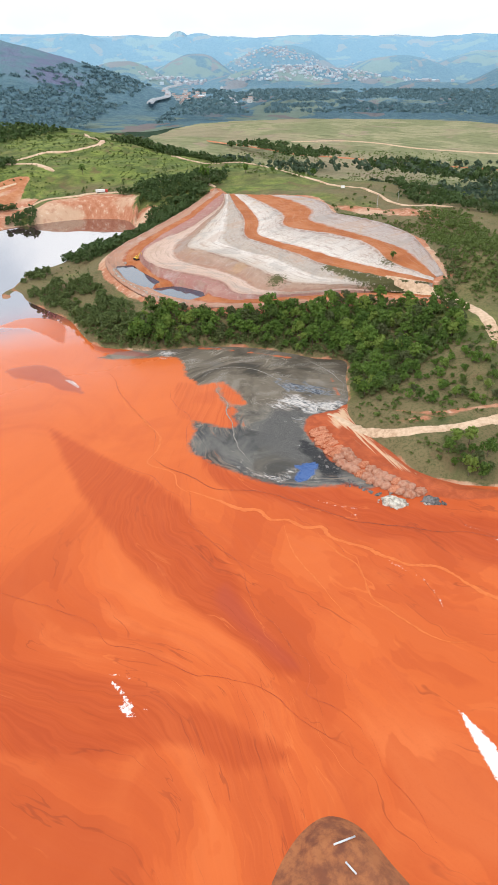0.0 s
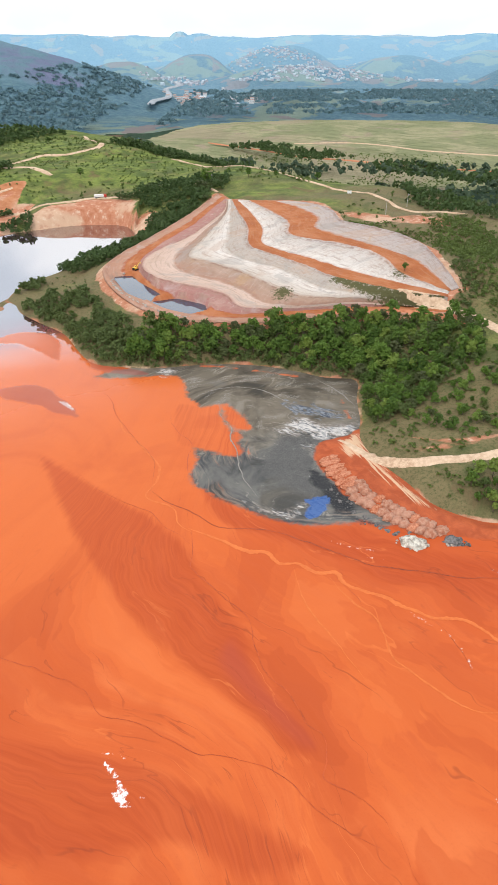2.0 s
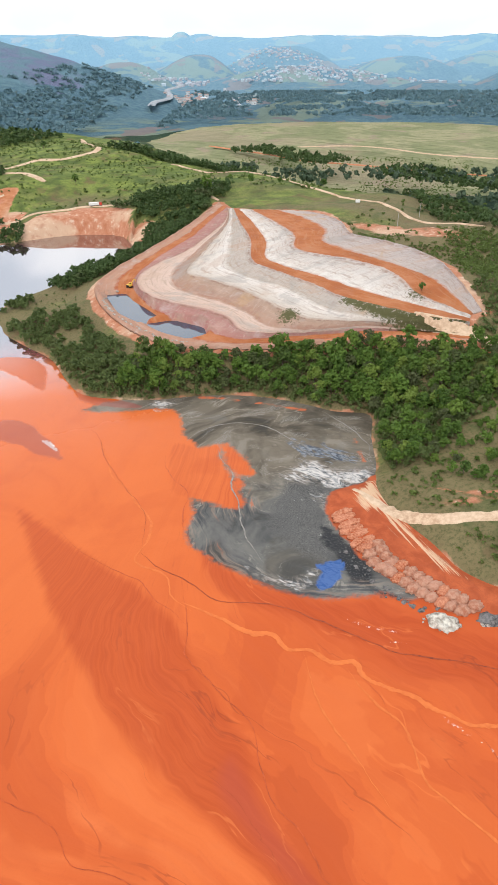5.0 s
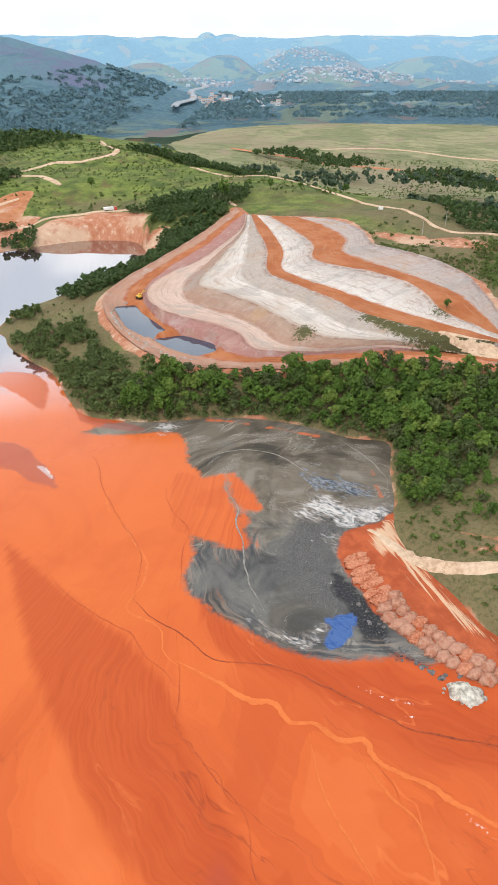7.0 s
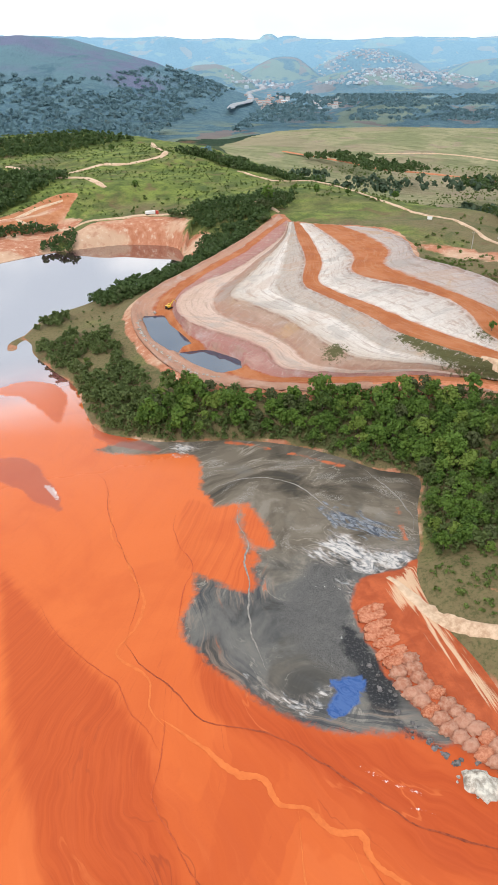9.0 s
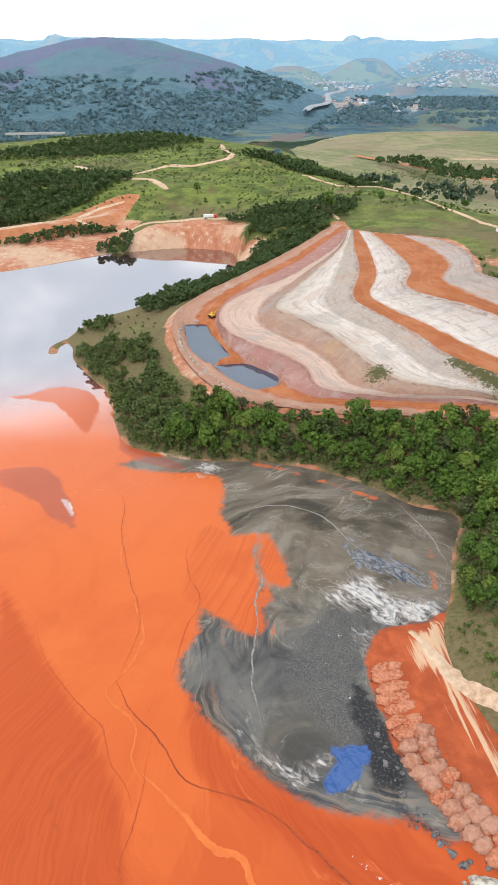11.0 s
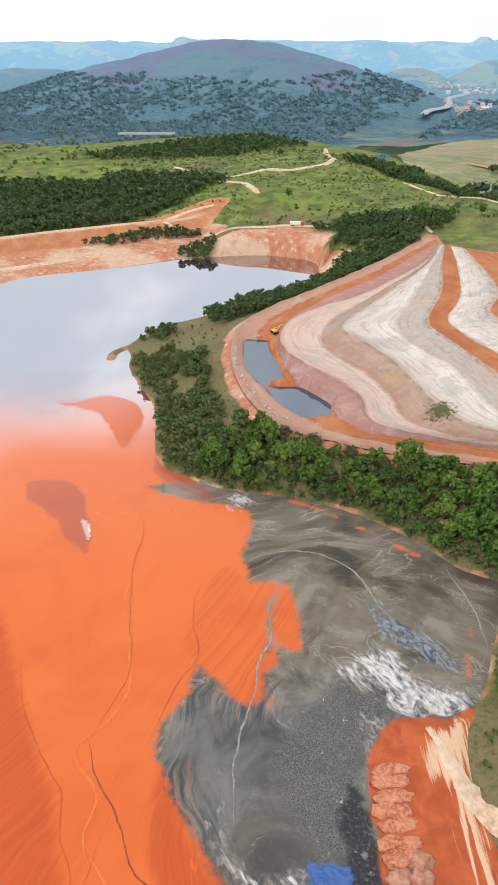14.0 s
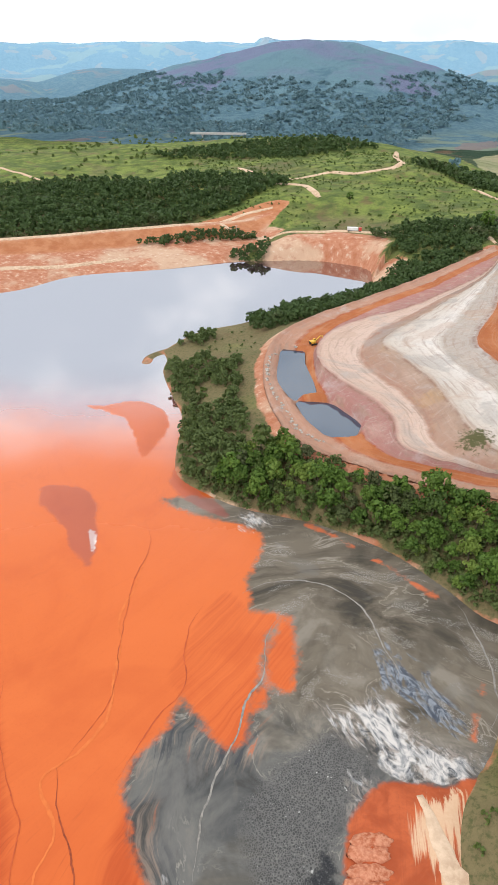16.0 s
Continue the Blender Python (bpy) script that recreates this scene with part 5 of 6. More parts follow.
def build_tree(k):
    rnd = np.random.RandomState(100 + k)
    h, width = (7.5, 9.0, 6.5, 8.2, 7.0, 9.6)[k], (5.4, 5.8, 5.0, 6.4, 4.6, 5.2)[k]
    tree = empty("tree")
    cs, rs = crown_plan(rnd, h, width, 26)
    bm = bmesh.new()
    bar(bm, (0, 0, -1.0), (0.1, 0.05, h * 0.42), 0.22, 0.13, 7)
    for c in cs[:7]:
        bar(bm, (0.1, 0.05, h * rnd.uniform(0.25, 0.42)), c, 0.09, 0.03, 5)
    part("trunk", bm, BARK, tree, "", True)
    co = leaf_quads(cs, rs, 26, 0.62, rnd)
    mesh_object("crown", co, np.arange(len(co)).reshape(-1, 4), LEAF, False, tree)
    return tree


def within(ring, step_, jitter, limit, seed, keep=None):
    """Scattered plan places inside a ring, on a jittered grid."""
    ring = np.array(ring, float)
    rnd = np.random.RandomState(seed)
    gx, gy = np.meshgrid(np.arange(ring[:, 0].min(), ring[:, 0].max(), step_), np.arange(ring[:, 1].min(), ring[:, 1].max(), step_))
    gx, gy = gx.ravel() + rnd.uniform(-jitter, jitter, gx.size), gy.ravel() + rnd.uniform(-jitter, jitter, gx.size)
    ok = area(gx, gy, ring) > 0
    if keep is not None:
        ok &= keep(gx, gy)
    pts = np.stack([gx[ok], gy[ok]], 1)
    rnd.shuffle(pts)
    return pts[:limit]


def clear_of_works(x, y):
    return (area(x, y, SHORE) > 1.0) & (area(x, y, QRING[::4, :2]) < -2.2)


STRIP = [(-56, 272), (-40, 270), (0, 274), (30, 262), (46, 258), (60, 262), (62, 292), (30, 300), (-30, 300), (-44, 298), (-52, 288)]
CLUMP = [(40, 230), (42, 220), (50, 217), (56, 222), (63, 230), (74, 241), (88, 248), (95, 270), (88, 284), (62, 292), (60, 262), (46, 262), (40, 262)]
LOW_CLUMP = [(62, 173), (70, 168), (100, 166), (112, 186), (90, 188.5), (74, 186), (64, 181)]
variants = [build_tree(k) for k in range(6)]
spots = [(p, 1.0) for p in within(STRIP, 3.9, 1.5, 162, 1, clear_of_works)]
spots += [(p, 0.85) for p in within(CLUMP, 4.1, 1.3, 100, 2, clear_of_works)]
spots += [(p, 0.72) for p in within(LOW_CLUMP, 4.3, 1.4, 28, 3, clear_of_works)]
tree_label = "leafy green broadleaf tree in the shore woodland"
for k, (p, s) in enumerate(spots):
    src = variants[k % 6]
    m = pose(p[0], p[1], ground(p[0], p[1]) - 0.1, 0, 0, rng.uniform(0, 360))
    if k < 6:
        t = src
        t.matrix_basis = m
    else:
        t = copy_thing(src, m)
    f = s * rng.uniform(0.62, 1.15)
    t.scale = (f, f, f * rng.uniform(0.9, 1.1))
    tagged(t, tree_label, "tree", "shore woodland trees")


def lone_tree(x, y, s, label):
    t = copy_thing(variants[rng.randrange(6)], pose(x, y, ground(x, y) - 0.2, 0, 0, rng.uniform(0, 360)))
    t.scale = (s, s, s)
    tagged(t, label, "tree", "lone hillside trees")


for x, y, s in ((-36, 558, 1.5), (-3, 586, 1.0), (-151, 624, 1.0), (-228, 807, 1.0), (56, 604, 1.0), (72, 322, 0.5), (-20, 600, 0.7), (20, 590, 0.6)):
    lone_tree(x, y, s, "dark lone tree on the grassy hillside")

# places of single scrub bushes on the open slope
for p in within([(52, 222), (64, 206), (92, 204), (98, 236), (92, 262), (76, 248)], 4.2, 2.0, 75, 5, lambda x, y: line_distance(x, y, curve(RAMP)) > 4.5):
    t = copy_thing(variants[rng.randrange(6)], pose(p[0], p[1], ground(*p) - 0.6, 0, 0, rng.uniform(0, 360)))
    f = rng.uniform(0.22, 0.60)
    t.scale = (f * 1.1, f * 1.1, f)
    t.name = "bush"
    tagged(t, "low grey-green bush on dry grass", "bush", "slope bushes")


def thicket(name, groups, mat, label, category="woodland"):
    """Countless trees or shrubs as one mass of leaf clumps."""
    rnd = np.random.RandomState(len(name) + len(groups))
    protos = {}
    out = []
    for pts, h, wid, clumps, leaves, size in groups:
        key = (h, wid, clumps, leaves, size)
        if key not in protos:
            protos[key] = [leaf_quads(*crown_plan(rnd, h, wid, clumps), leaves, size, rnd) for _ in range(5)]
        for p in pts:
            a, s = rnd.uniform(0, 2 * math.pi), rnd.uniform(0.65, 1.25)
            q = protos[key][rnd.randint(5)] * s
            c, d = math.cos(a), math.sin(a)
            q = np.stack([q[:, 0] * c - q[:, 1] * d + p[0], q[:, 0] * d + q[:, 1] * c + p[1], q[:, 2] + ground(p[0], p[1]) - 0.18 * h], 1)
            out.append(q)
    co = np.concatenate(out)
    return tagged(mesh_object(name, co, np.arange(len(co)).reshape(-1, 4), mat), label, category, kind="stuff")


PROMONTORY = [(-58, 272), (-72, 279), (-82, 290), (-94, 311), (-108, 326), (-123, 341), (-131, 354), (-133, 372), (-126, 384), (-118, 378), (-104, 362), (-92, 358), (-84, 342), (-72, 322), (-56, 298), (-48, 288)]
CLEARING = [(-122, 372), (-112, 392), (-96, 384), (-84, 366), (-90, 352), (-104, 354)]
LAKESIDE = [(-122, 408), (-122, 412), (-108, 438), (-90, 460), (-78, 490), (-74, 512), (-48, 548), (-30, 548), (-30, 532), (-45, 495), (-58, 462), (-72, 430), (-84, 405), (-100, 392), (-112, 398)]
BACKWOOD = [(-90, 545), (-112, 556), (-80, 572), (-45, 586), (-18, 580), (-22, 548), (-40, 540), (-62, 528), (-76, 524)]
HOLLOW = [(-350, 452), (-486, 581), (-457, 642), (-342, 682), (-240, 700), (-222, 663), (-240, 600), (-270, 550), (-310, 496)]
BEACHBUSH = [(-258, 492), (-236, 500), (-205, 536), (-188, 548), (-196, 556), (-222, 548)]
COVEBUSH = [(-186, 501), (-170, 506), (-164, 516), (-172, 532), (-186, 524)]
CRESTWOOD = [(-150, 775), (-135, 880), (-100, 900), (-50, 815), (-20, 720), (10, 680), (-20, 690), (-95, 740)]
RIDGEWOOD = [(-470, 790), (-400, 800), (-300, 830), (-225, 930), (-320, 945), (-440, 880)]
VALEBELT = [(-40, 960), (60, 850), (150, 760), (260, 660), (330, 640), (300, 720), (170, 830), (70, 930), (0, 1000)]
RIGHTWOOD = [(114, 567), (190, 540), (260, 440), (160, 400), (122, 436), (108, 480)]
land_only = lambda x, y: area(x, y, SHORE) > 0.6
works = lambda x, y: (area(x, y, SHORE) > 1.0) & (area(x, y, QRING[::4, :2]) < -2.5)
open_gap = lambda x, y: works(x, y) & (area(x, y, np.array(CLEARING, float)) < 0) & (bumps(x, y, 14, 2) > 0.39)
near_shore = lambda x, y: (area(x, y, SHORE) > 0.2) & (area(x, y, QRING[::4, :2]) < -1.6)
thicket("woodland_understorey", [(within(STRIP, 2.9, 1.2, 700, 31, near_shore), 4.4, 3.4, 10, 13, 0.55), (within(CLUMP, 3.2, 1.3, 500, 32, near_shore), 4.0, 3.4, 10, 13, 0.55),
                                 (within([(80, 292), (92, 286), (104, 300), (100, 330), (92, 318), (94, 304)], 3.0, 1.2, 90, 33, near_shore), 3.0, 3.0, 9, 12, 0.5)], SCRUB, "leafy green undergrowth below the shore trees", "undergrowth")
thicket("promontory_scrub", [(within(PROMONTORY, 3.1, 1.2, 900, 21, open_gap), 4.6, 3.9, 13, 15, 0.6),
                             (within(CLEARING, 7.0, 2.5, 40, 22, works), 1.6, 1.6, 6, 8, 0.4)], SCRUB, "dense green scrub and small trees on the promontory", "scrub")
thicket("lakeside_woodland", [(within(LAKESIDE, 4.0, 1.5, 900, 23, works), 6.0, 5.0, 12, 12, 0.85),
                              (within(BACKWOOD, 4.6, 1.6, 900, 24, works), 7.5, 5.8, 12, 11, 0.95)], DARKWOOD, "dark green trees along the lagoon and haul road")
thicket("hollow_woodland", [(within(HOLLOW, 6.2, 2.2, 1500, 25), 8.5, 7.2, 10, 8, 1.5), (within(BEACHBUSH, 4.2, 1.5, 300, 26), 5, 5, 10, 8, 0.9),
                            (within(COVEBUSH, 4.0, 1.5, 300, 27), 6, 5.5, 10, 9, 0.9), (within(CRESTWOOD, 7.5, 2.5, 900, 28), 9, 8.5, 9, 8, 1.8),
                            (within(RIDGEWOOD, 8.0, 3.0, 600, 34, lambda x, y: bumps(x, y, 60, 2) > 0.40), 7, 7.5, 8, 7, 1.8), (within(VALEBELT, 9.0, 3.5, 500, 35, lambda x, y: bumps(x, y, 60, 2) > 0.46), 7, 8.5, 8, 7, 2.0),
                            (within(RIGHTWOOD, 7.0, 3.0, 700, 29, lambda x, y: bumps(x, y, 40, 2) > 0.42), 6, 6.5, 8, 8, 1.3)], DARKWOOD, "dark green woodland in hollows of the hills")

# scrub, dotted and in planted rows, over the open hillsides
rnd_s = np.random.RandomState(77)


def hillside(count, x0, x1, y0, y1, keep):
    x, y = rnd_s.uniform(x0, x1, count), rnd_s.uniform(y0, y1, count)
    ok = keep(x, y) & (line_distance(x, y, curve(RAMP)) > 4.0) & (area(x, y, SHORE) > 3) & (area(x, y, QRING[::4, :2]) < -4) & (line_distance(x, y, DAM) > 14) & ~((x < -180) & (y < 560) & (area(x, y, SHORE) < 70))
    return np.stack([x[ok], y[ok]], 1)


patchy = lambda x, y: bumps(x, y, 55, 3) > 0.50
rows_of = lambda x, y: (bumps(x, y, 80, 2) > 0.40) & (y > 570)
rowed = hillside(4200, -380, 260, 560, 900, rows_of)
rowed[:, 1] = np.round(rowed[:, 1] / 9) * 9 + rnd_s.uniform(-1.2, 1.2, len(rowed)) + 10 * np.sin(rowed[:, 0] / 60)
thicket("hillside_scrub", [(hillside(2600, -330, 240, 300, 900, patchy), 1.7, 2.4, 6, 6, 0.7), (rowed, 1.2, 1.6, 4, 5, 0.7),
                           (hillside(2600, 40, 130, 176, 420, lambda x, y: bumps(x, y, 16, 2) > 0.40), 1.3, 1.9, 6, 8, 0.40), (within([(96, 292), (128, 270), (140, 330), (130, 410), (104, 404), (97, 350), (99, 318)], 3.4, 1.5, 420, 36), 2.8, 3.4, 8, 9, 0.6),
                           (hillside(700, -700, -330, 560, 1050, patchy), 3.4, 4.2, 6, 6, 1.3)], HILLSCRUB, "scattered shrubs and planted rows on the hillsides", "scrub")

far_rnd = np.random.RandomState(5)
fx, fy = far_rnd.uniform(-1500, 900, 15000), far_rnd.uniform(880, 2150, 15000)
crest_f = np.interp(fx, [-900, -500, -200, -100, 0, 100, 170, 300, 900], [1000, 1030, 980, 850, 760, 680, 560, 460, 420])
field_f = np.exp(-((fx - 190) / 340) ** 4 - ((fy - 1090) / 310) ** 2)
fz = land_height(fx, fy)
ok = (fz < 62 + 30 * (bumps(fx, fy, 90, 2) - 0.5)) & (fy > crest_f) & (field_f < 0.3) & (bumps(fx, fy, 170, 3) > 0.38) & (np.abs(fx + 220) > 60)
vx, vy = far_rnd.uniform(-40, 360, 900), far_rnd.uniform(560, 1020, 900)
cv = np.interp(vx, [-100, 0, 100, 170, 300, 400], [850, 740, 660, 550, 450, 420])
okv = (vy > cv) & (bumps(vx, vy, 70, 2) > 0.46) & (np.exp(-((vx - 190) / 340) ** 4 - ((vy - 1090) / 310) ** 2) < 0.42)
# leaf greens paled and blued so the colour itself carries the haze
HAZEWOOD = leaf_material("haze_tinted_foliage", (0.110, 0.195, 0.235), (0.150, 0.250, 0.270), False)
VALEWOOD = leaf_material("valley_woodland_foliage", (0.050, 0.085, 0.055), (0.100, 0.145, 0.080), False)
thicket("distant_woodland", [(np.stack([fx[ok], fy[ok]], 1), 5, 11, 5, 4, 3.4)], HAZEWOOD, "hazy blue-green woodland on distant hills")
thicket("valley_woodland", [(np.stack([vx[okv], vy[okv]], 1), 8, 8, 7, 6, 2.4)], VALEWOOD, "woodland patches in the valley behind the ridge")


# ---- tipped soil, debris, island ----
def heap_mesh(k, r, h, rough=0.32):
    bm = bmesh.new()
    bmesh.ops.create_icosphere(bm, subdivisions=3, radius=1.0)
    for v in bm.verts:
        d = v.co.normalized()
        n = noise.fractal(d * 2.4 + Vector((k * 7, 0, 0)), 0.8, 2.0, 5) * rough
        a = max(d.z, -0.25)
        v.co = Vector((d.x * r * (1 + n), d.y * r * 0.85 * (1 + n), (a ** 1.35 if a > 0 else a) * h * (1 + n)))
    return bm


# lorry loads tipped in rows: long red ones first, then pairs with dry pale tops
heap_src = [part("soil_mound", heap_mesh(k, 1.9, 1.6), HEAPSOIL if k < 4 else REDSOIL, None, "", True) for k in range(6)]
heap_used = set()


def tip(x, y, k, length, size, tall):
    m = pose(x, y, ground(x, y) - 0.2, 0, 0, 28 + rng.uniform(-10, 10))
    ob = copy_thing(heap_src[k], m) if k in heap_used else heap_src[k]
    heap_used.add(k)
    ob.matrix_basis = m
    ob.scale = (size * length, size, tall)
    tagged(ob, "long low heap of tipped red soil on the apron" if k > 3 else "tipped soil heap with a dry pale top", "soil heap", "tipped soil heaps")


for k, q in enumerate(even(curve([(24.6, 200.6), (25.6, 195), (28, 189.4), (30, 185.6)]), 7)):
    for j in range(2):
        tip(q[0] - 0.6 + j * 2.6 + rng.uniform(-0.4, 0.4), q[1] - 0.2 + j * 1.1 + rng.uniform(-0.3, 0.3), 4 + (k + j) % 2, rng.uniform(1.2, 1.6), rng.uniform(0.8, 1.0), rng.uniform(0.45, 0.65))
for k, q in enumerate(even(curve([(30, 184.6), (32, 179.4), (36.4, 174.4), (41.6, 169), (46, 165), (50.5, 162)]), 13)):
    for j in range(2):
        tip(q[0] + j * 3.1 + rng.uniform(-0.35, 0.35), q[1] + j * 1.7 + rng.uniform(-0.35, 0.35), (k * 2 + j) % 4 if (k + j) % 5 else 4, rng.uniform(1.05, 1.35), rng.uniform(0.9, 1.15), rng.uniform(0.85, 1.15))


def rock_mesh(k, flat):
    bm = bmesh.new()
    bmesh.ops.create_icosphere(bm, subdivisions=2, radius=1.0)
    for v in bm.verts:
        d = v.co.normalized()
        n = noise.fractal(d * 1.9 + Vector((k * 5.1, 3, 0)), 1.0, 2.0, 3) * 0.55
        v.co = Vector((d.x * (1 + n), d.y * (1 + n), d.z * flat * (1 + n)))
    return bm


rocks = [part("boulder", rock_mesh(k, 0.6), ROCK if k < 3 else DARKROCK) for k in range(5)]


def rock(x, y, s, k, label):
    m = pose(x, y, ground(x, y) + s * 0.1, rng.uniform(-15, 15), rng.uniform(-15, 15), rng.uniform(0, 360))
    ob = rocks[k] if k not in rock_used else copy_thing(rocks[k], m)
    rock_used.add(k)
    ob.matrix_basis = m
    ob.scale = (s, s * rng.uniform(0.7, 1.1), s)
    tagged(ob, label, "boulder", "debris boulders")


rock_used = set()
for k in range(24):
    a, d = rng.uniform(0, 6.3), rng.uniform(0, 1) ** 0.7
    rock(44 + math.cos(a) * d * 5, 158 + math.sin(a) * d * 3, rng.uniform(0.25, 0.85), k % 3, "pale broken boulder at the foot of the apron")
for k in range(34):
    u = k / 33
    x, y = 24 + 20 * u + rng.uniform(-1.5, 1.5), 184 - 21 * u - 6 * math.sin(u * 3) + rng.uniform(-1.2, 1.2)
    rock(x, y, rng.uniform(0.25, 0.75), 3 + k % 2, "dark wet boulder beside the grey slurry")
for k in range(10):
    rock(57 + rng.uniform(-4, 4), 159 + rng.uniform(-1.6, 1.6), rng.uniform(0.3, 0.9), rng.choice((1, 3, 4)), "grey broken boulder on the mud")
bm = heap_mesh(9, 3.8, 1.9, 0.45)
tagged(part("rubble_mound", bm, CREAM, None, "", True), "cream rubble mound at the foot of the apron", "rubble mound").matrix_basis = pose(44.5, 158.5, ground(44.5, 158.5) - 0.2, 0, 0, -25)
bm = heap_mesh(12, 3.0, 1.1, 0.45)
tagged(part("rubble_mound", bm, DARKROCK, None, "", True), "dark rubble mound on the mud", "rubble mound").matrix_basis = pose(56.5, 159.5, ground(56.5, 159.5) - 0.2, 0, 0, 15)
# stone edging along the outer bank of the ponds
for k in range(48):
    q = even(curve([(-71, 366), (-75, 352), (-69, 338), (-60, 324), (-50, 315), (-38, 304), (-29, 302)]), 48)[k]
    rock(q[0] + rng.uniform(-0.8, 0.8), q[1] + rng.uniform(-0.8, 0.8), rng.uniform(0.35, 0.8), k % 3, "pale stone edging the settling pond")


def island():
    """A low bank of dried brown earth rising from the mud."""
    ring = curve([(-1, 44), (4, 55), (9, 61.5), (14.5, 64.5), (20.5, 62.5), (25.5, 56), (30, 50), (36, 40), (40, 22), (30, 6), (14, 2), (0, 14), (-6, 32)], True, 5)
    x, y = np.meshgrid(np.arange(-10, 44, 0.45), np.arange(-2, 68, 0.45))
    sd = area(x, y, ring)
    z = -0.6 + 0.62 * ease(sd, -0.6, 1.2) + 1.5 * ease(sd, 0.5, 6) + ease(sd, 0.6, 5) * ((bumps(x, y, 3.0, 4) - 0.5) * 1.3 + (bumps(x + 40, y, 8.0, 4) - 0.5) * 3.2)
    z = z + 0.9 * ease(x + 0.45 * y, 34, 36.5) * ease(sd, 0.5, 3)
    rows, cols = x.shape
    i = np.arange(rows * cols).reshape(rows, cols)
    q = np.stack([i[:-1, :-1], i[:-1, 1:], i[1:, 1:], i[1:, :-1]], -1)[sd[:-1, :-1] > -0.8]
    used, inv = np.unique(q.ravel(), return_inverse=True)
    co = np.stack([x.ravel(), y.ravel(), z.ravel()], 1)[used]
    mat = soil_material("dried_brown_earth", (0.17, 0.062, 0.036), (0.36, 0.135, 0.056), 0.35)
    ob = mesh_object("ground_bank", co, inv.reshape(-1, 4), mat, True)
    return tagged(ob, "bank of cracked brown dried earth in the orange mud", "earth bank", kind="structure"), lambda px, py: float(z[int((py + 2) / 0.45), int((px + 10) / 0.45)])


bank, bank_z = island()
for (ax, ay), (bx, by) in (((14.6, 57.0), (18.6, 58.9)), ((16.3, 54.4), (17.9, 52.6)), ((17.6, 50.8), (18.6, 49.6))):
    bm = bmesh.new()
    bar(bm, (ax, ay, bank_z(ax, ay) + 0.45), (bx, by, bank_z(bx, by) + 0.45), 0.17, 0.17, 12)
    tagged(part("pipe", bm, PIPE, None, "", True), "straight pale grey pipe lying on dried earth", "pipe", "loose pipes")


# ---- machines ----
def excavator(m):
    ex = empty("excavator", m)
    for side in (-1, 1):
        bm = bmesh.new()
        block(bm, side * 1.15, 0, 0, 0.6, 3.9, 0.85, 0.86, 0.18)
        tr = part("crawler_track", bm, DARKSTEEL, ex, "dark steel crawler track")
        for k in range(5):
            bm = bmesh.new()
            bar(bm, (side * 1.15 - 0.32, -1.4 + 0.7 * k, 0.36), (side * 1.15 + 0.32, -1.4 + 0.7 * k, 0.36), 0.26, 0.26, 10)
            part("roller", bm, DARKSTEEL, tr)
    bm = bmesh.new()
    bar(bm, (0, 0, 0.6), (0, 0, 1.1), 0.8, 0.8, 16)
    part("turntable", bm, DARKSTEEL, ex)
    bm = bmesh.new()
    block(bm, 0.1, -0.7, 1.05, 2.6, 2.9, 1.15, 0.95, 0.12)
    body = part("engine_body", bm, YELLOW, ex, "yellow engine housing")
    bm = bmesh.new()
    block(bm, 0.1, -2.1, 1.0, 2.5, 0.55, 1.0, 0.95, 0.15)
    part("counterweight", bm, DARKSTEEL, ex)
    bm = bmesh.new()
    bar(bm, (0.7, -1.4, 2.1), (0.7, -1.4, 2.8), 0.08, 0.08)
    part("exhaust", bm, DARKSTEEL, body)
    bm = bmesh.new()
    block(bm, -0.75, 0.75, 1.1, 1.0, 1.5, 1.75, 0.86, 0.1)
    cab = part("cab", bm, YELLOW, ex)
    bm = bmesh.new()
    block(bm, -0.75, 0.82, 1.75, 1.04, 1.42, 0.85, 0.9, 0.04)
    part("cab_window", bm, GLASS, cab, "dark cab glass")
    for name, a, b, r0, r1 in (("boom", (0.3, 0.6, 1.7), (0.3, 3.6, 4.3), 0.34, 0.26), ("boom_tip", (0.3, 3.6, 4.3), (0.3, 5.2, 3.9), 0.26, 0.22), ("stick", (0.3, 5.2, 4.1), (0.3, 5.6, 1.5), 0.24, 0.16)):
        bm = bmesh.new()
        bar(bm, a, b, r0, r1, 4)
        part(name, bm, YELLOW, ex)
    for a, b in (((0.3, 1.0, 1.5), (0.3, 2.6, 3.0)), ((0.3, 3.2, 4.5), (0.3, 5.2, 4.4))):
        bm = bmesh.new()
        bar(bm, a, b, 0.09, 0.06)
        part("ram", bm, DARKSTEEL, ex)
    bm = bmesh.new()
    block(bm, 0.3, 5.4, 0.7, 1.1, 0.9, 0.9, 0.7, 0.1)
    part("bucket", bm, DARKSTEEL, ex, "dark steel bucket")
    return tagged(ex, "yellow tracked excavator on the haul road by the ponds", "excavator")


digger = excavator(pose(-65, 371, ground(-65, 371) + 0.05, 0, 0, -35))
digger.scale = (0.8, 0.8, 0.8)


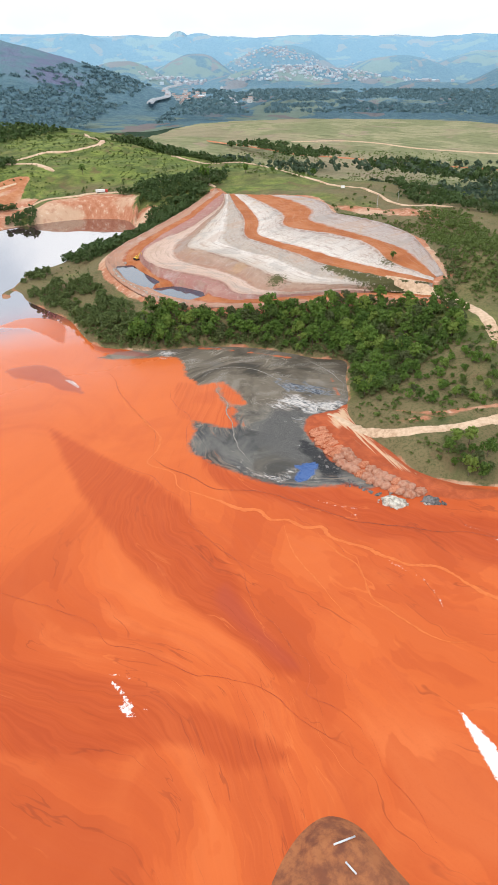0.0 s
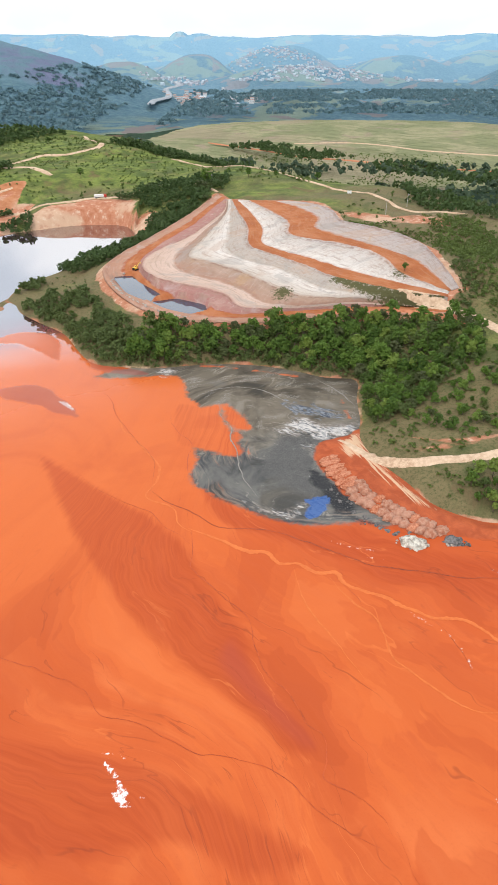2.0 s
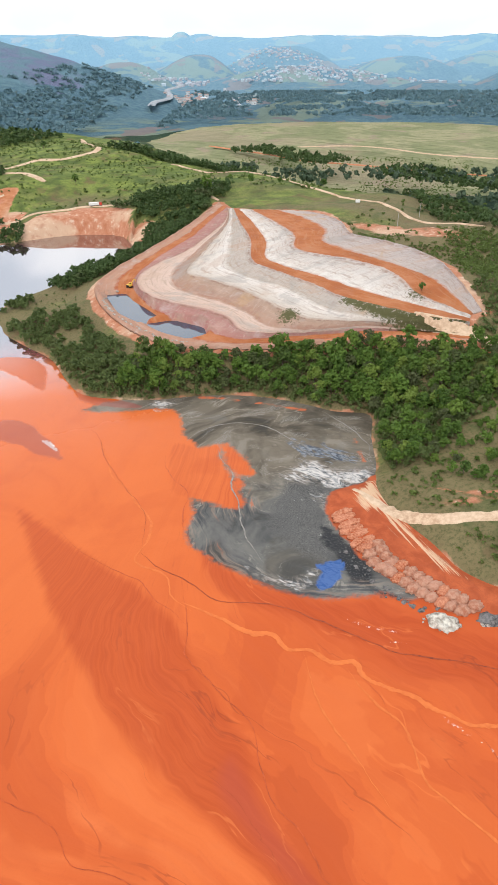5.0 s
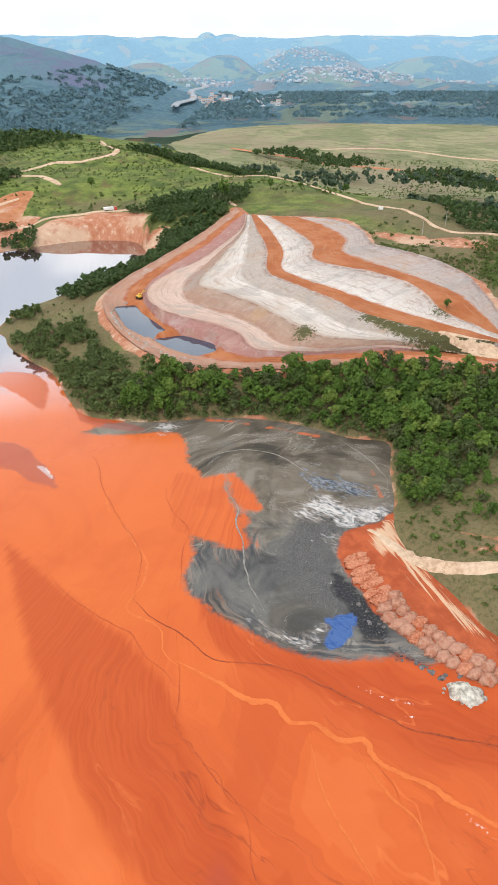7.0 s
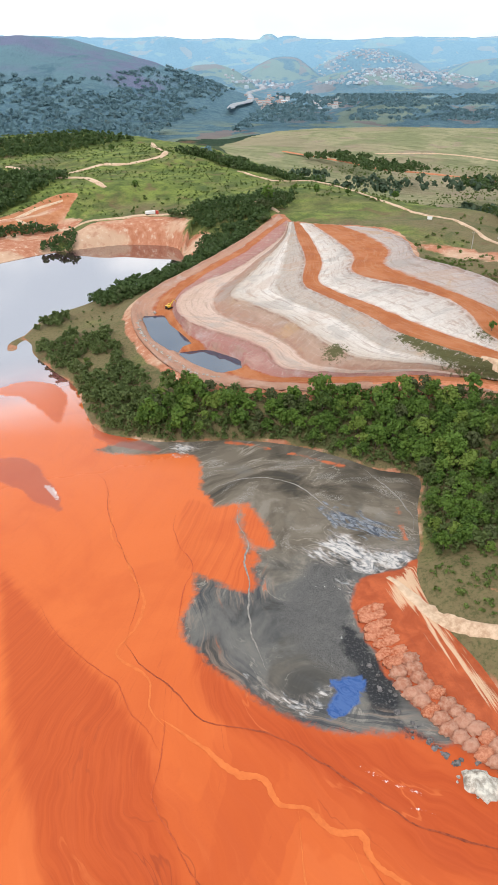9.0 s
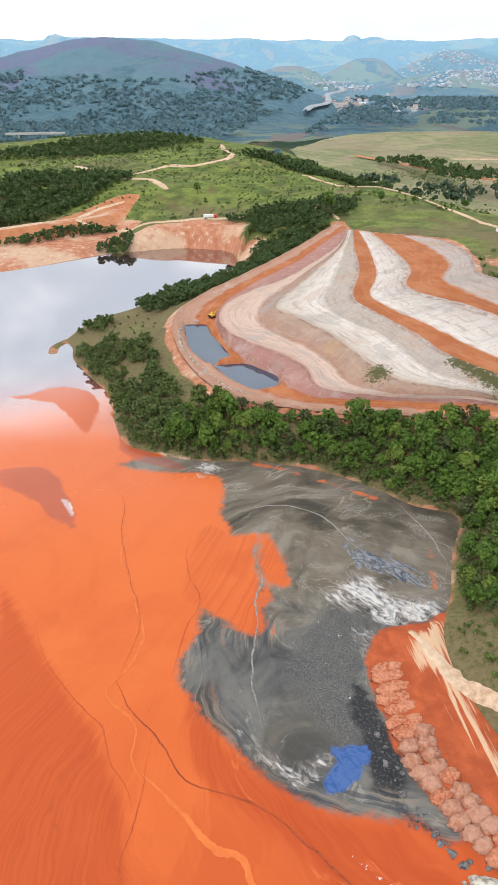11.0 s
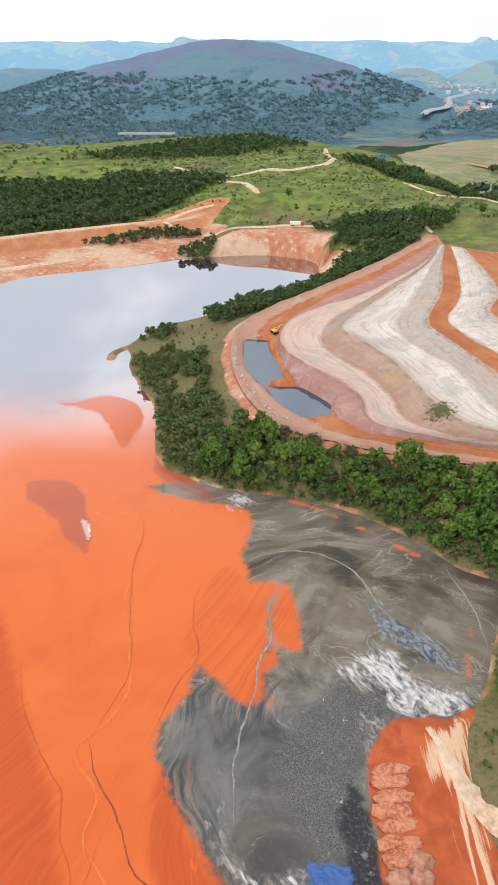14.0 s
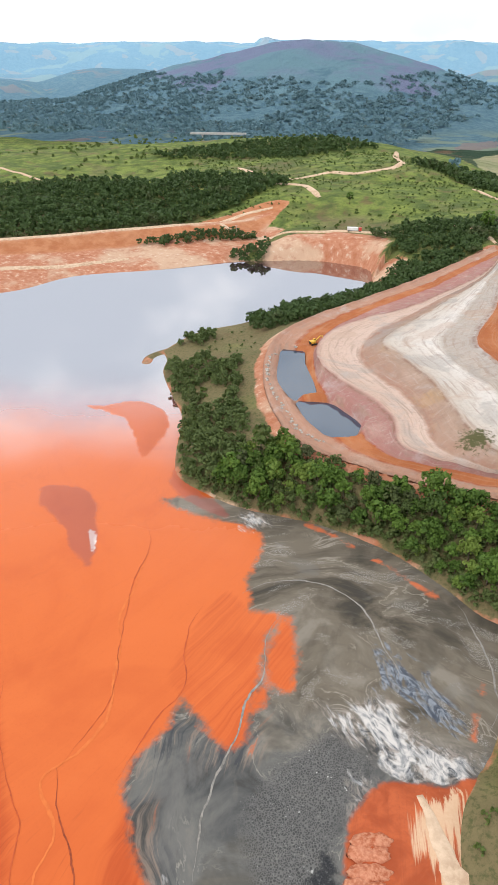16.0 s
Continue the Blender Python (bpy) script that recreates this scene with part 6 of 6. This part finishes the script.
def truck(m):
    tk = empty("truck", m)
    bm = bmesh.new()
    block(bm, 0, 4.2, 0.6, 2.4, 2.0, 2.2, 0.92, 0.12)
    cab = part("cab", bm, REDPAINT, tk, "red truck cab")
    bm = bmesh.new()
    block(bm, 0, 5.08, 1.6, 2.0, 0.2, 0.8, 0.95, 0.03)
    part("windscreen", bm, GLASS, cab)
    bm = bmesh.new()
    block(bm, 0, -0.8, 1.0, 2.5, 7.4, 1.9, 1.0, 0.06)
    part("load_box", bm, WHITE, tk, "white load box")
    bm = bmesh.new()
    block(bm, 0, 0.6, 0.7, 1.0, 9.2, 0.3)
    part("chassis", bm, DARKSTEEL, tk)
    for side in (-1, 1):
        for y in (4.2, -1.9, -3.2):
            bm = bmesh.new()
            bar(bm, (side * 0.95, y, 0.5), (side * 1.25, y, 0.5), 0.5, 0.5, 14)
            part("wheel", bm, DARKSTEEL, tk)
    return tagged(tk, "white and red lorry on the dirt road behind the lagoon", "truck")


truck(pose(-122, 560, ground(-122, 560) + 0.25, 0, 0, -68))


# ---- small fixtures ----
def power_pole(x, y, h=9.0):
    z = ground(x, y)
    pl = empty("power_pole", pose(x, y, z - 0.3))
    bm = bmesh.new()
    bar(bm, (0, 0, 0), (0, 0, h), 0.16, 0.1)
    part("post", bm, CONCRETE, pl)
    bm = bmesh.new()
    block(bm, 0, 0, h - 0.8, 2.0, 0.12, 0.12)
    arm = part("cross_arm", bm, BARK, pl)
    for k in (-0.9, 0, 0.9):
        bm = bmesh.new()
        bar(bm, (k, 0, h - 0.68), (k, 0, h - 0.4), 0.05, 0.07)
        part("insulator", bm, WHITE, arm)
    tagged(pl, "slim concrete power pole on the hillside", "power pole", "power poles")


for x, y in ((84, 439), (-205, 545), (-32, 560), (104, 470)):
    power_pole(x, y)

sb = empty("sign_board", pose(69, 500, ground(69, 500), 0, 0, -10))
bm = bmesh.new()
block(bm, 0, 0, 1.0, 3.0, 0.12, 1.9, 1.0, 0.02)
part("panel", bm, WHITE, sb, "blank white panel")
for k in (-1.1, 1.1):
    bm = bmesh.new()
    bar(bm, (k, 0.15, -0.2), (k, 0.15, 2.7), 0.07)
    part("post", bm, BARK, sb)
tagged(sb, "white board on two posts in the grass", "sign board")


# ---- distant buildings ----
def build_house(k):
    w, d, h = ((9, 7, 3.2), (12, 8, 5.8), (7, 6, 3.0), (18, 10, 5.0))[k]
    hs = empty("house")
    bm = bmesh.new()
    block(bm, 0, 0, -3.0, w, d, h + 3.0)
    wall = part("wall", bm, (RENDERED, HOUSEWHITE, RENDERED, HOUSEWHITE)[k], hs)
    bm = bmesh.new()
    vs = [bm.verts.new(p) for p in ((-w / 2 - .4, -d / 2 - .4, h), (w / 2 + .4, -d / 2 - .4, h), (w / 2 + .4, d / 2 + .4, h), (-w / 2 - .4, d / 2 + .4, h), (-w / 2 - .4, 0, h + d * .22), (w / 2 + .4, 0, h + d * .22))]
    for f in ((0, 1, 5, 4), (2, 3, 4, 5), (0, 4, 3), (1, 2, 5), (3, 2, 1, 0)):
        bm.faces.new([vs[i] for i in f])
    part("roof", bm, HOUSEWHITE if k == 3 else TILE, hs, "" if k == 3 else "clay tile roof")
    for j in range(3):
        bm = bmesh.new()
        block(bm, -w / 3 + j * w / 3, -d / 2 - 0.03, 0.9 if j != 1 else 0.0, 1.2, 0.1, 1.2 if j != 1 else 2.1)
        part("window" if j != 1 else "door", bm, GLASS if j != 1 else BARK, hs)
    return hs


houses = [build_house(k) for k in range(4)]
town_rnd = random.Random(9)
placed = 0


def put_house(x, y, k, s):
    global placed
    m = pose(x, y, ground(x, y) + 0.2, 0, 0, town_rnd.uniform(-40, 40))
    ob = houses[k] if placed < 4 and k == placed else copy_thing(houses[k], m)
    ob.matrix_basis = m
    ob.scale = (s, s, s)
    tagged(ob, ("small pale house with a clay tile roof in the valley", "two-storey white house with a clay tile roof", "low pale house with a clay tile roof", "long white shed with a pale roof")[k], "house", "valley houses")
    placed += 1


for k in range(4):
    put_house(-175 + 18 * k, 1790 + 14 * k, k, 0.9)
for k in range(36):
    put_house(town_rnd.gauss(-165, 28), town_rnd.gauss(1840, 80), town_rnd.choice((0, 0, 1, 2)), 0.85)
for k in range(8):
    put_house(town_rnd.gauss(-10, 25), town_rnd.gauss(1760, 30), town_rnd.choice((0, 1, 2)), 0.85)


def far_town(name, centres, label):
    """Countless far houses with pitched roofs as one mass."""
    rnd = np.random.RandomState(31)
    co, f = [], []
    unit = np.array([(-1, -1, -1.3), (1, -1, -1.3), (1, 1, -1.3), (-1, 1, -1.3), (-1, -1, 1), (1, -1, 1), (1, 1, 1), (-1, 1, 1), (-1, 0, 1.6), (1, 0, 1.6)], float)
    quads = [(0, 1, 5, 4), (1, 2, 6, 5), (2, 3, 7, 6), (3, 0, 4, 7), (4, 5, 9, 8), (6, 7, 8, 9)]
    for cx, cy, sx_, sy_, n in centres:
        for _ in range(n):
            x, y = rnd.normal(cx, sx_), rnd.normal(cy, sy_)
            s = np.array([rnd.uniform(3.5, 7), rnd.uniform(3, 5), rnd.uniform(1.8, 3.4)])
            a = rnd.uniform(0, 3)
            q = unit * s
            q = np.stack([q[:, 0] * math.cos(a) - q[:, 1] * math.sin(a) + x, q[:, 0] * math.sin(a) + q[:, 1] * math.cos(a) + y, q[:, 2] + ground(x, y)], 1)
            f += [tuple(i + len(co) * 10 for i in k) for k in quads]
            co.append(q)
    mat, nt, bsdf, pos = material("hazed_town_walls_and_roofs")
    isl = node(nt, "ShaderNodeNewGeometry").outputs["Random Per Island"]
    # wall and roof colours shifted to pale blue-grey as painted haze
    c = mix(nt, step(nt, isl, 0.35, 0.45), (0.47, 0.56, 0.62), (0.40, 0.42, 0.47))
    put(nt, bsdf, c, 0.9)
    return tagged(mesh_object(name, np.concatenate(co), f, mat), label, "town", kind="stuff")


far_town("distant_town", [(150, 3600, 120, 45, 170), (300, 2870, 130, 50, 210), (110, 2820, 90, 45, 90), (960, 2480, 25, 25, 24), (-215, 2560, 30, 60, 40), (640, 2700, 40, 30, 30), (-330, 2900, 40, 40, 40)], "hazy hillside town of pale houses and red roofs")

# bridge in the far valley
br = empty("bridge", pose(-560, 1090, ground(-560, 1090) + 5, 0, 0, 20))
bm = bmesh.new()
block(bm, 0, 0, 0, 90, 9, 1.6, 1.0, 0.2)
deck = part("deck", bm, CONCRETE, br)
for y in (-4.3, 4.3):
    bm = bmesh.new()
    block(bm, 0, y, 1.6, 90, 0.3, 1.0)
    part("parapet", bm, CONCRETE, deck)
for x in (-25, 25):
    bm = bmesh.new()
    block(bm, x, 0, -14, 3.5, 7, 14, 0.9)
    part("pier", bm, CONCRETE, br)
tagged(br, "pale concrete road bridge in the far valley", "bridge")
